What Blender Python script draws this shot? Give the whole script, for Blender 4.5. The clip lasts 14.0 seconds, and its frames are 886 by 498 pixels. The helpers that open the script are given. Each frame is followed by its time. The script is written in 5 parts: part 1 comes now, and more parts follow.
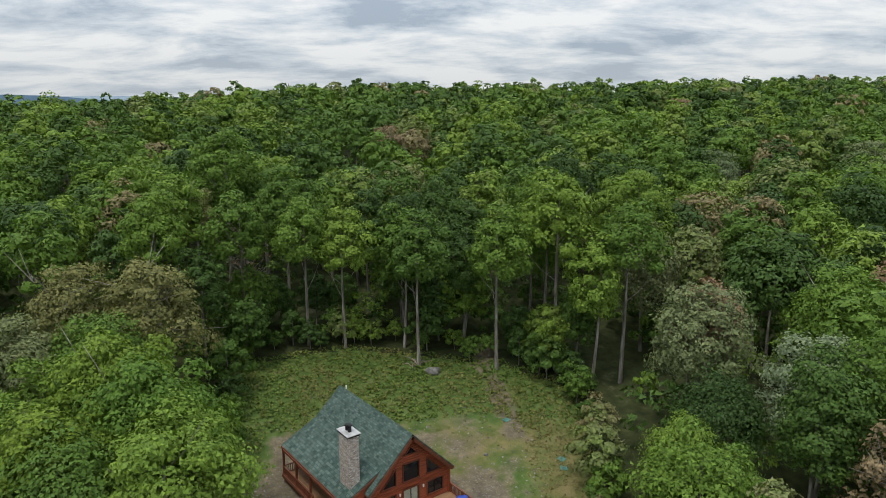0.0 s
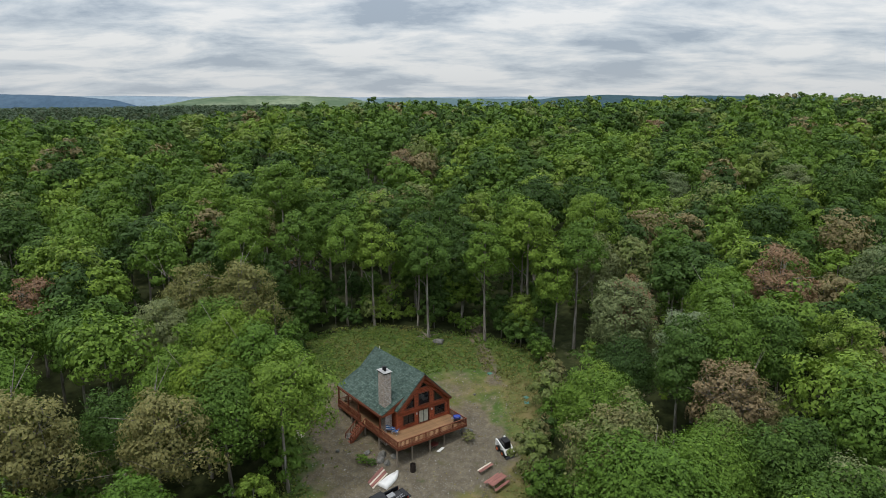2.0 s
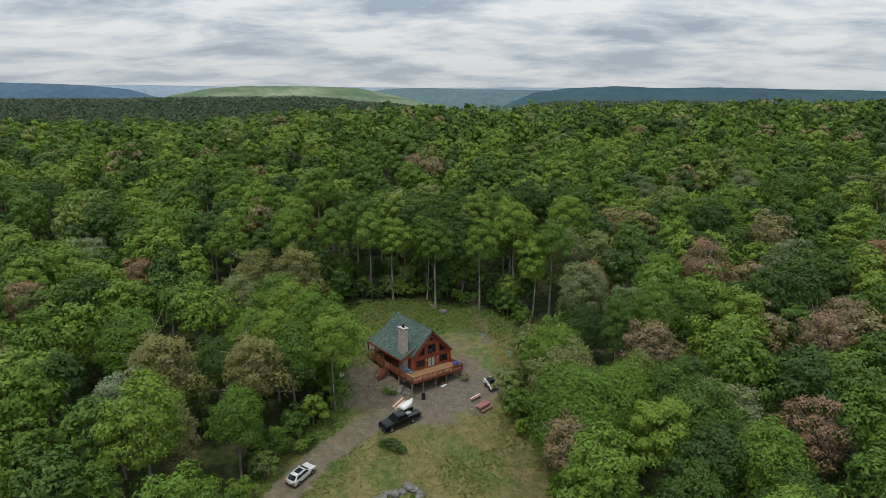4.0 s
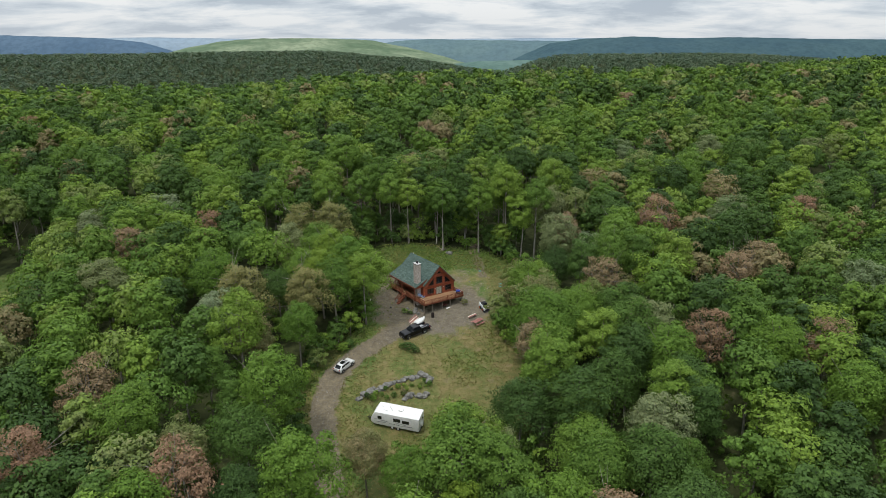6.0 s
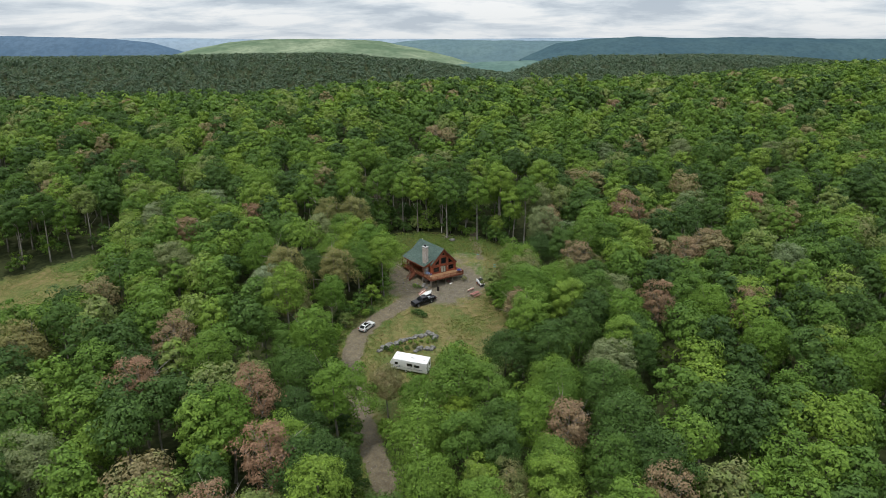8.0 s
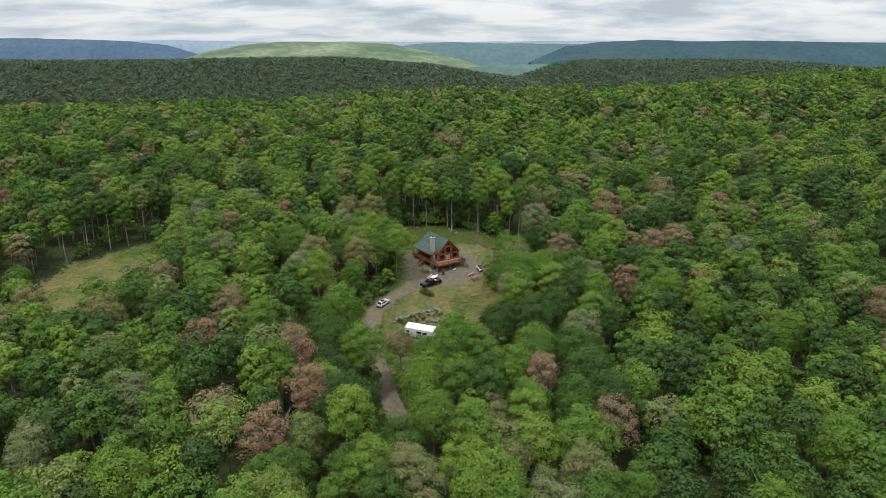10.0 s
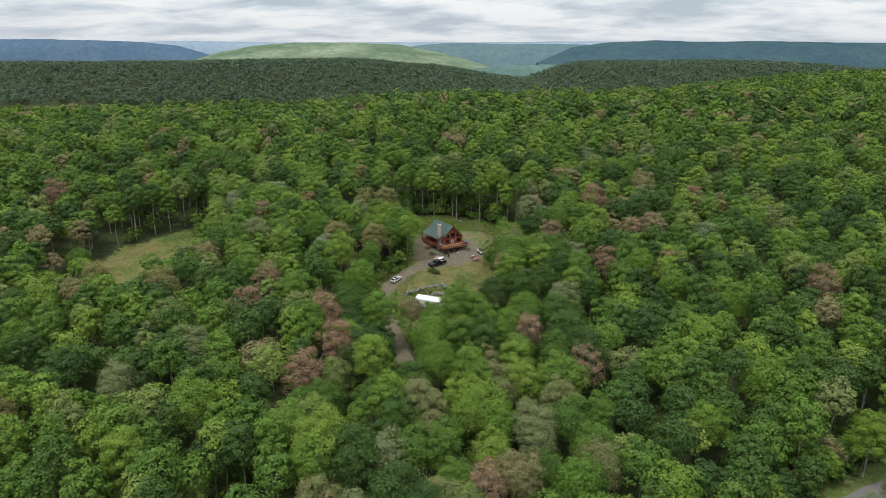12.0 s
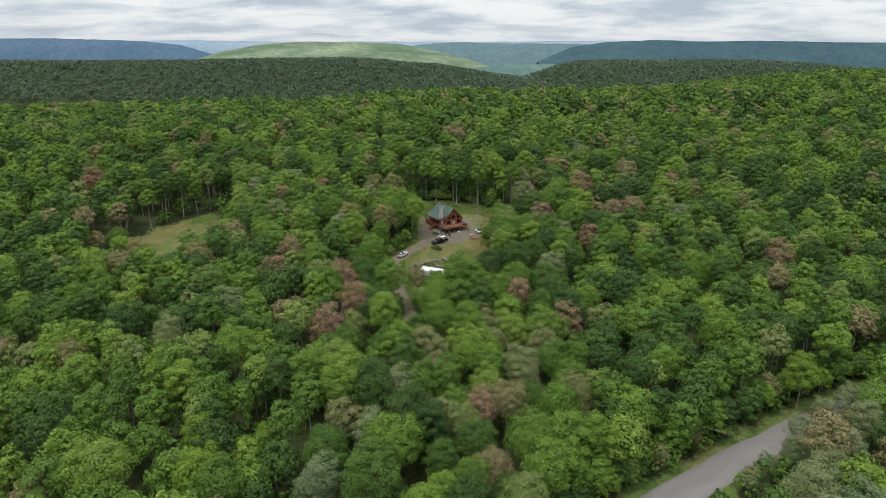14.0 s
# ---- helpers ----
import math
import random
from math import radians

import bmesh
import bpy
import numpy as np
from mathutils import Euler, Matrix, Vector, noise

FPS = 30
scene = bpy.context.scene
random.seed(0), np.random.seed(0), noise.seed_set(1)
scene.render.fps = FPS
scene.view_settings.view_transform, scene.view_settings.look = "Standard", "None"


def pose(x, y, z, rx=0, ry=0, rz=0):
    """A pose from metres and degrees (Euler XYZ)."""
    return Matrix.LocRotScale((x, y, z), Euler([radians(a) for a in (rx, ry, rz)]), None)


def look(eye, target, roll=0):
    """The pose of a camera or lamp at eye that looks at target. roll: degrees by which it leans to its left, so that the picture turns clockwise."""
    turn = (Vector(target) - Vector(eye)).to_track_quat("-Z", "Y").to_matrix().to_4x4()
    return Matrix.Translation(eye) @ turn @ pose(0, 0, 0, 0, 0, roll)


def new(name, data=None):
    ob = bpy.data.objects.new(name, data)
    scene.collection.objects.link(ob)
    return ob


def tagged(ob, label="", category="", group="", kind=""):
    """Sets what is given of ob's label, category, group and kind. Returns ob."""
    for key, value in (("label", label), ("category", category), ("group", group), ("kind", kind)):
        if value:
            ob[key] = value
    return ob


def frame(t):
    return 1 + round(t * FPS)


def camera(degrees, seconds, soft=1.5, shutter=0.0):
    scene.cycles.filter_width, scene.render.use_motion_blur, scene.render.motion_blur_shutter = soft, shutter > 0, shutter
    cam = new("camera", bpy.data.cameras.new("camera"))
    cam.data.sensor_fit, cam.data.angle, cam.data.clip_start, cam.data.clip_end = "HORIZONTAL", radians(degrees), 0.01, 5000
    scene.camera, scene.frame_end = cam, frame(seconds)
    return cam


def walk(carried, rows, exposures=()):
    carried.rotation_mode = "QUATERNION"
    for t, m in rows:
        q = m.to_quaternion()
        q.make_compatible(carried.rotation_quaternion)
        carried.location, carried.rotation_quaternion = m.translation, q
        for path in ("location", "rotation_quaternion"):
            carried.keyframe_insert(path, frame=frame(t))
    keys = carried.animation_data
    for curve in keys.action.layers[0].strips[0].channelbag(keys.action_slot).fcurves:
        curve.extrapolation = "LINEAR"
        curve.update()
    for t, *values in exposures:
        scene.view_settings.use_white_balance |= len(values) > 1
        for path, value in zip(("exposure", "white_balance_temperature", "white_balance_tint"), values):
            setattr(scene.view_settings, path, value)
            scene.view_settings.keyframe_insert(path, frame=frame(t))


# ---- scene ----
cam = camera(67.86, 14.0, soft=0.8)
# seconds, x, y, z, turn left of north, tilt up, roll (degrees)
PATH = [
    (0, -24.02, -34.87, 30.33, -37.411, -12.163, 0.07),
    (0.5, -27.65, -40.30, 32.01, -37.118, -12.217, 0.00),
    (1, -31.30, -45.45, 33.63, -36.903, -12.248, 0.00),
    (1.5, -35.00, -50.29, 35.12, -36.839, -12.289, 0.00),
    (2, -38.68, -55.11, 36.59, -36.733, -12.321, 0.00),
    (2.5, -42.29, -59.96, 38.01, -36.571, -12.360, 0.00),
    (3, -45.89, -64.85, 39.14, -36.365, -12.531, 0.00),
    (3.2, -47.33, -66.81, 39.56, -36.280, -12.765, 0.06),
    (5.3, -63.04, -91.67, 46.92, -34.918, -14.391, -0.00),
    (5.5, -64.55, -93.89, 47.45, -34.881, -15.810, 0.00),
    (6, -68.32, -99.42, 48.77, -34.788, -17.232, 0.00),
    (6.5, -72.00, -104.89, 50.01, -34.677, -17.299, 0.00),
    (7, -75.53, -110.41, 51.23, -34.487, -17.345, 0.00),
    (7.5, -79.22, -116.07, 52.51, -34.324, -17.344, 0.00),
    (8, -82.90, -121.60, 53.73, -34.186, -17.300, -0.08),
    (10.5, -99.78, -149.18, 59.84, -33.128, -17.134, 0.04),
    (11, -103.11, -154.64, 60.96, -32.915, -17.130, 0.00),
    (11.5, -106.46, -160.08, 61.68, -32.755, -17.143, 0.00),
    (12, -109.78, -165.52, 61.74, -32.625, -17.157, 0.00),
    (12.5, -113.35, -171.05, 61.75, -32.561, -17.165, 0.00),
    (13, -117.23, -176.51, 61.86, -32.642, -17.183, 0.00),
    (13.5, -120.53, -181.53, 61.91, -32.628, -17.196, 0.00),
    (14, -123.02, -185.46, 62.09, -32.581, -17.205, 0.04),
]


def gaze(x, y, z, turn, tilt, roll):
    a, b = radians(turn), radians(tilt)
    ahead = Vector((-math.sin(a) * math.cos(b), math.cos(a) * math.cos(b), math.sin(b)))
    return look((x, y, z), Vector((x, y, z)) + 10 * ahead, roll)


walk(cam, [(t, gaze(*row)) for t, *row in PATH], exposures=[(0, -0.22), (3.2, -0.36), (5.5, -0.26), (6.3, 0.0), (14, 0.0)])

# ---- light ----
SUN_UP, SUN_ROUND = radians(66), radians(255)
world = bpy.data.worlds.new("sky")
scene.world = world
world.use_nodes = True
wn, wl = world.node_tree.nodes, world.node_tree.links
wn.clear()


def wmath(op, a, b):
    n = wn.new("ShaderNodeMath")
    n.operation = op
    for i, v in enumerate((a, b)):
        if isinstance(v, (int, float)):
            n.inputs[i].default_value = v
        else:
            wl.new(v, n.inputs[i])
    return n.outputs[0]


sky = wn.new("ShaderNodeTexSky")
sky.sky_type, sky.sun_disc, sky.sun_elevation, sky.sun_rotation = "NISHITA", False, SUN_UP, SUN_ROUND
coord = wn.new("ShaderNodeTexCoord")
split = wn.new("ShaderNodeSeparateXYZ")
wl.new(coord.outputs["Generated"], split.inputs[0])
up = wmath("ADD", wmath("MAXIMUM", split.outputs[2], 0.0), 0.17)
# cloud bands lie across the view
HEADING = radians(35)
across = wmath("SUBTRACT", wmath("MULTIPLY", split.outputs[0], math.cos(HEADING)), wmath("MULTIPLY", split.outputs[1], math.sin(HEADING)))
along = wmath("ADD", wmath("MULTIPLY", split.outputs[0], math.sin(HEADING)), wmath("MULTIPLY", split.outputs[1], math.cos(HEADING)))
join = wn.new("ShaderNodeCombineXYZ")
wl.new(wmath("MULTIPLY", wmath("DIVIDE", across, up), 0.75), join.inputs[0])
wl.new(wmath("MULTIPLY", wmath("DIVIDE", along, up), 1.0), join.inputs[1])
cloud = wn.new("ShaderNodeTexNoise")
cloud.inputs["Scale"].default_value, cloud.inputs["Detail"].default_value = 1.7, 9.0
cloud.inputs["Roughness"].default_value, cloud.inputs["Distortion"].default_value = 0.60, 0.25
wl.new(join.outputs[0], cloud.inputs["Vector"])
ramp = wn.new("ShaderNodeValToRGB")
ramp.color_ramp.elements[0].position, ramp.color_ramp.elements[0].color = 0.37, (0.46, 0.54, 0.64, 1)
ramp.color_ramp.elements[1].position, ramp.color_ramp.elements[1].color = 0.58, (1.05, 1.06, 1.06, 1)
mid = ramp.color_ramp.elements.new(0.47)
mid.color = (0.73, 0.80, 0.87, 1)
wl.new(cloud.outputs["Fac"], ramp.inputs[0])
dim = wn.new("ShaderNodeMixRGB")
dim.blend_type = "MULTIPLY"
dim.inputs[0].default_value, dim.inputs[2].default_value = 1.0, (0.10, 0.10, 0.10, 1)
wl.new(sky.outputs[0], dim.inputs[1])
cover = wn.new("ShaderNodeMixRGB")
cover.inputs[0].default_value = 0.88
wl.new(dim.outputs[0], cover.inputs[1])
wl.new(ramp.outputs[0], cover.inputs[2])
haze = wn.new("ShaderNodeMapRange")
haze.inputs["From Min"].default_value, haze.inputs["From Max"].default_value = 0.0, 0.09
haze.inputs["To Min"].default_value, haze.inputs["To Max"].default_value = 0.45, 0.0
wl.new(split.outputs[2], haze.inputs["Value"])
veil = wn.new("ShaderNodeMixRGB")
veil.inputs[2].default_value = (0.78, 0.84, 0.90, 1)
wl.new(haze.outputs[0], veil.inputs[0])
wl.new(cover.outputs[0], veil.inputs[1])
back = wn.new("ShaderNodeBackground")
# an overcast sky is brighter overhead than at the horizon
wl.new(wmath("ADD", wmath("MULTIPLY", wmath("MAXIMUM", split.outputs[2], 0.0), 1.5), 0.86), back.inputs[1])
wl.new(veil.outputs[0], back.inputs[0])
wl.new(back.outputs[0], wn.new("ShaderNodeOutputWorld").inputs[0])

sun = new("sun", bpy.data.lights.new("sun", "SUN"))
sun.data.energy, sun.data.angle, sun.data.color = 2.0, radians(10), (1.0, 0.96, 0.90)
sun.matrix_world = look((math.sin(SUN_ROUND) * math.cos(SUN_UP), math.cos(SUN_ROUND) * math.cos(SUN_UP), math.sin(SUN_UP)), (0, 0, 0))


# ---- materials ----
class Nodes:
    """A short way to write a node material."""

    def __init__(self, name):
        self.mat = bpy.data.materials.new(name)
        self.mat.use_nodes = True
        self.n, self.l = self.mat.node_tree.nodes, self.mat.node_tree.links
        self.bsdf = self.n["Principled BSDF"]
        self.out = self.n["Material Output"]

    def put(self, socket, value):
        if isinstance(value, bpy.types.NodeSocket):
            self.l.new(value, socket)
        else:
            socket.default_value = value

    def node(self, kind):
        return self.n.new(kind)

    def attribute(self, name):
        n = self.node("ShaderNodeAttribute")
        n.attribute_name = name
        return n.outputs["Fac"]

    def math(self, op, a, b=0.0):
        n = self.node("ShaderNodeMath")
        n.operation = op
        self.put(n.inputs[0], a), self.put(n.inputs[1], b)
        return n.outputs[0]

    def where(self, stretch=(1, 1, 1), turn=0.0, local=False):
        m = self.node("ShaderNodeMapping")
        m.inputs["Scale"].default_value, m.inputs["Rotation"].default_value = stretch, (0, 0, turn)
        if local:
            self.l.new(self.node("ShaderNodeTexCoord").outputs["Object"], m.inputs[0])
        else:
            self.l.new(self.node("ShaderNodeNewGeometry").outputs["Position"], m.inputs[0])
        return m.outputs[0]

    def noise(self, scale, detail=4.0, rough=0.55, at=None, **how):
        n = self.node("ShaderNodeTexNoise")
        n.inputs["Scale"].default_value, n.inputs["Detail"].default_value, n.inputs["Roughness"].default_value = scale, detail, rough
        self.l.new(at or self.where(**how), n.inputs["Vector"])
        return n.outputs["Fac"]

    def ramp(self, value, *stops):
        r = self.node("ShaderNodeValToRGB")
        e = r.color_ramp.elements
        while len(e) < len(stops):
            e.new(0.5)
        for k, (p, c) in zip(e, stops):
            k.position = p
            k.color = (*c, 1) if len(c) == 3 else c
        self.put(r.inputs[0], value)
        return r.outputs[0]

    def grey(self, value, lo, hi, a=0.0, b=1.0):
        return self.ramp(value, (lo, (a, a, a)), (hi, (b, b, b)))

    def mix(self, factor, a, b, how="MIX"):
        m = self.node("ShaderNodeMixRGB")
        m.blend_type = how
        for s, v in zip(m.inputs, (factor, a, b)):
            self.put(s, (*v, 1) if isinstance(v, tuple) and len(v) == 3 else v)
        return m.outputs[0]

    def bump(self, value, strength=0.3, distance=0.02):
        b = self.node("ShaderNodeBump")
        b.inputs["Strength"].default_value, b.inputs["Distance"].default_value = strength, distance
        self.l.new(value, b.inputs["Height"])
        self.l.new(b.outputs[0], self.bsdf.inputs["Normal"])

    def done(self, colour=None, rough=0.8, metal=0.0, gloss=0.3):
        if colour is not None:
            self.put(self.bsdf.inputs["Base Color"], (*colour, 1) if isinstance(colour, tuple) and len(colour) == 3 else colour)
        self.put(self.bsdf.inputs["Roughness"], rough)
        self.bsdf.inputs["Metallic"].default_value = metal
        self.bsdf.inputs["Specular IOR Level"].default_value = gloss
        return self.mat


def plain(name, colour, rough=0.6, metal=0.0, vary=0.25, scale=3.0, gloss=0.4, local=True):
    """Paint, plastic or metal with a faint unevenness and dirt at two scales."""
    m = Nodes(name)
    a = m.noise(scale, 5, local=local)
    b = m.noise(scale * 9, 3, local=local)
    c = m.mix(m.grey(a, 0.35, 0.7), tuple(v * (1 - vary) for v in colour), tuple(min(1, v * (1 + vary * 0.5)) for v in colour))
    c = m.mix(m.math("MULTIPLY", m.grey(b, 0.4, 0.75), vary * 0.6), c, tuple(v * 0.6 for v in colour))
    return m.done(c, m.math("ADD", m.math("MULTIPLY", a, 0.2), rough - 0.1), metal, gloss)


LEAF = ((0.0, (0.040, 0.078, 0.020)), (0.2, (0.058, 0.108, 0.024)), (0.45, (0.084, 0.152, 0.026)), (0.66, (0.116, 0.194, 0.030)),
        (0.82, (0.158, 0.238, 0.036)), (0.92, (0.152, 0.186, 0.066)), (1.0, (0.205, 0.170, 0.088)))





def leaf_material(name, tone="object", stops=LEAF):
    m = Nodes(name)
    if tone == "object":
        t = m.node("ShaderNodeObjectInfo").outputs["Random"]
    else:
        t = m.attribute("tint")
    geo = m.node("ShaderNodeNewGeometry")
    each = geo.outputs["Random Per Island"]
    patch = m.noise(0.5, 3)
    t = m.math("ADD", t, m.math("MULTIPLY", m.math("SUBTRACT", patch, 0.5), 0.22))
    c = m.ramp(t, *stops)
    lo = 0.76
    c = m.mix(1.0, c, m.grey(m.noise(4.5, 3, 0.6), 0.36, 0.66, lo, 1.18), "MULTIPLY")
    c = m.mix(1.0, c, m.ramp(each, (0.0, (lo, lo * 1.04, lo)), (0.7, (1.05, 1.05, 1.0)), (1.0, (1.28, 1.24, 1.14))), "MULTIPLY")
    m.done(c, 0.6, 0.0, 0.14)
    back = m.node("ShaderNodeBsdfTranslucent")
    m.l.new(m.mix(1.0, c, (1.15, 1.25, 0.55), "MULTIPLY"), back.inputs[0])
    both = m.node("ShaderNodeMixShader")
    both.inputs[0].default_value = 0.17
    m.l.new(m.bsdf.outputs[0], both.inputs[1]), m.l.new(back.outputs[0], both.inputs[2])
    m.l.new(both.outputs[0], m.out.inputs[0])
    return m.mat


leaf_near = leaf_material("leaves")
leaf_far = leaf_material("leaves_of_the_woods", "tint")
BROWN = ((0.0, (0.215, 0.165, 0.095)), (0.5, (0.232, 0.155, 0.098)), (1.0, (0.242, 0.142, 0.094)))
leaf_brown = leaf_material("browned_leaves", "object", BROWN)
PALE = ((0.0, (0.135, 0.185, 0.092)), (0.5, (0.165, 0.190, 0.082)), (1.0, (0.190, 0.240, 0.140)))
leaf_pale = leaf_material("pale_leaves", "object", PALE)
LIME = ((0.0, (0.086, 0.160, 0.024)), (0.5, (0.108, 0.187, 0.027)), (1.0, (0.140, 0.208, 0.026)))
leaf_lime = leaf_material("yellow_green_leaves", "object", LIME)
TAN = ((0.0, (0.170, 0.172, 0.062)), (1.0, (0.215, 0.192, 0.080)))
leaf_tan = leaf_material("tan_leaves", "object", TAN)
bark = Nodes("bark")
_k = bark.noise(1.2, 6, stretch=(3, 3, 0.6))
bark.bump(bark.noise(9, 5, stretch=(3, 3, 0.5)), 0.6, 0.03)
bark = bark.done(bark.ramp(_k, (0.3, (0.10, 0.085, 0.07)), (0.55, (0.22, 0.20, 0.17)), (0.75, (0.42, 0.40, 0.36))), 0.9)


# ---- lie of the land ----
# u runs along the valley side up the hill, v across it.
C, S = 0.839, 0.545


def uv(x, y):
    return S * x + C * y, C * x - S * y


def xy(u, v):
    return S * u + C * v, C * u - S * v


def ease(a, b, t):
    k = np.clip((t - a) / (b - a), 0, 1)
    return k * k * (3 - 2 * k)


def wavy(x, y, size, seed=0.0):
    """A smooth uneven field between -1 and 1, of many crossing waves."""
    r = 0
    for k in range(5):
        a = 2.399 * k + seed
        r = r + np.sin((x * np.cos(a) + y * np.sin(a)) / size * (1 + 0.37 * k) + 1.7 * k + seed * 3) / (1 + 0.5 * k)
    return r / 2.6


def height(x, y):
    x, y = np.asarray(x, float), np.asarray(y, float)
    u, v = uv(x, y)
    z = np.where(u < -40, -5.4 + 0.115 * (u + 40), np.where(u > 20, 3.6 + 0.145 * (u - 20), 0.15 * (u + 4)))
    crest = 24.0 + 2.5 * ease(90, 150, v) + 3.0 * ease(180, 270, v) - 7.5 * ease(-5, -110, v) - 5.0 * ease(-110, -300, v) + 1.2 * wavy(u, v, 60)
    z = np.where(z > crest - 6, crest - 6 + 6 * (1 - np.exp(-np.clip(z - crest + 6, 0, 400) / 6)), z)
    z = z - 3.5 * ease(-55, -110, v) * ease(60, 0, u)
    z = z - 0.16 * np.clip(u - 190, 0, 420) * ease(150, 260, u)
    z = np.maximum(z, -60)
    # a farther shoulder of the hill to the east
    shoulder = 27.0 - 34 * np.clip(np.hypot((u - 430) / 260, (v - 470) / 330), 0, 2.5) ** 2
    z = np.maximum(z, shoulder * ease(120, 230, v) - 70 * ease(230, 120, v))
    # the next wooded ridges across the valley
    left = 78 * np.exp(-(((u - 1230) / 330) ** 2)) * ease(420, -250, v) * (1 + 0.05 * wavy(u, v, 170, 2))
    right = 57 * np.exp(-(((u - 1420) / 330) ** 2)) * ease(60, 330, v) * ease(1500, 700, v) * (1 + 0.05 * wavy(u, v, 150, 5))
    z = z + np.maximum(left, right) * ease(480, 900, u)
    near = ease(70, 40, np.hypot(u, v))
    return z + 0.12 * wavy(x, y, 3.1) + 0.35 * wavy(x, y, 11, 1) * (1 - 0.8 * near)


# ---- meshes ----
def mesh_of(name, verts, faces, material, smooth=False, **fields):
    """A mesh from arrays; faces all have the same number of corners. fields: one number a vertex."""
    verts, faces = np.asarray(verts, np.float32), np.asarray(faces, np.int32)
    me = bpy.data.meshes.new(name)
    k = faces.shape[1]
    me.vertices.add(len(verts))
    me.vertices.foreach_set("co", verts.ravel())
    me.loops.add(faces.size)
    me.loops.foreach_set("vertex_index", faces.ravel())
    me.polygons.add(len(faces))
    me.polygons.foreach_set("loop_start", np.arange(0, faces.size, k, dtype=np.int32))
    if smooth:
        me.polygons.foreach_set("use_smooth", np.ones(len(faces), bool))
    for key, values in fields.items():
        a = me.attributes.new(key, "FLOAT", "POINT")
        a.data.foreach_set("value", np.asarray(values, np.float32))
    me.update(calc_edges=True)
    me.materials.append(material)
    return me


def inside(points, x, y):
    """Whether places lie in a polygon of the plan."""
    r = np.zeros(np.shape(x), bool)
    for (ax, ay), (bx, by) in zip(points, points[1:] + points[:1]):
        if ay != by:
            r ^= ((ay > y) != (by > y)) & (x < (bx - ax) * (y - ay) / (by - ay) + ax)
    return r


def way_off(points, x, y, closed=False):
    """The distance of places from a line of the plan."""
    d = np.full(np.shape(x), 1e9)
    for (ax, ay), (bx, by) in zip(points, points[1:] + (points[:1] if closed else [])):
        t = np.clip(((x - ax) * (bx - ax) + (y - ay) * (by - ay)) / ((bx - ax) ** 2 + (by - ay) ** 2), 0, 1)
        d = np.minimum(d, np.hypot(x - ax - t * (bx - ax), y - ay - t * (by - ay)))
    return d


def depth_in(points, x, y):
    """Metres inside a polygon (negative: outside)."""
    d = way_off(points, x, y, True)
    return np.where(inside(points, x, y), d, -d)


CLEARING = [(-2, 29), (9.6, 25), (15, 19), (20, 13), (23, 5), (17, -3), (7.5, -10.5), (4, -16), (0, -26), (-5, -34), (-14, -38), (-23, -38),
            (-34, -40), (-41, -40), (-46, -55), (-53, -74), (-57, -74), (-50, -54), (-45, -38), (-40, -24), (-37, -15), (-31, -6), (-24, -2), (-16, 1), (-14, 6), (-8, 17)]
MEADOW = [(-97, 58), (-83, 66), (-64, 66), (-65, 54), (-70, 42), (-78, 31), (-92, 24), (-102, 28), (-101, 42)]
PAD = [(-4, 16.5), (-9, 9), (-14, 1.5), (-15, -5.5), (-9, -8.5), (-5, -10.5), (2, -10.8), (6, -9), (9, -3), (14, 3), (13, 8), (6, 10.5)]
DRIVE = [(-9, -5.5), (-13.5, -4.6), (-22, -6.9), (-28.2, -10.2), (-33, -16.5), (-36.3, -24.2), (-39.5, -33), (-44.5, -51), (-51.5, -72), (-58, -96), (-62, -124)]
TRACK = [(13.5, 4), (16, 8), (18.5, 12.5), (21, 17)]
ROAD_HALF = 2.8


def road_y(x):
    """The road's middle, which bends away to the south."""
    return -123.6 - 0.0022 * np.clip(x + 20, 0, 80) ** 2 - 0.352 * np.clip(x - 60, 0, 400)



# ground: one sheet, fine near the cabin and coarse far off
def spread(fine_from, fine_to, step, reach_low, reach_high, grow=1.09):
    a = list(np.arange(fine_from, fine_to, step))
    s, p = step, a[-1]
    while p < reach_high:
        s *= grow
        p += s
        a.append(p)
    s, p, low = step, a[0], []
    while p > reach_low:
        s *= grow
        p -= s
        low.append(p)
    return np.array(low[::-1] + a)


gu, gv = spread(-60, 40, 0.9, -900, 4700), spread(-30, 30, 0.9, -4700, 4700)
U, V = np.meshgrid(gu, gv, indexing="ij")
GX, GY = xy(U, V)
GX, GY = GX.ravel(), GY.ravel()
GZ = height(GX, GY)
nv = len(gv)
cell = (np.arange(len(gu) - 1)[:, None] * nv + np.arange(nv - 1)[None]).ravel()
dirt = np.maximum(ease(-1.0, 2.0, GY) * ease(24, 18, GY), 0.55 * ease(4, 9, GX))
dirt = np.maximum(dirt, 0.7 * ease(-11, -18, GX))
dirt = np.maximum(dirt, 0.9 * ease(-6.5, -8.5, GX) * ease(-4.5, -2.5, GY))
gravel = np.maximum(ease(-2.5, 3.0, depth_in(PAD, GX, GY)) * (0.95 - 0.30 * ease(0, 2.5, GY) * ease(-3, 1, GX) - 0.22 * ease(5, 8, GX) * ease(-6, -2, GY)), 1.25 * ease(2.5, 1.2, way_off(DRIVE, GX, GY)))
gravel = np.maximum(gravel, 0.75 * ease(1.7, 0.5, way_off(TRACK, GX, GY)))
grass = np.maximum(ease(-1.5, 1.5, depth_in(CLEARING, GX, GY)), ease(-2, 2, depth_in(MEADOW, GX, GY)))
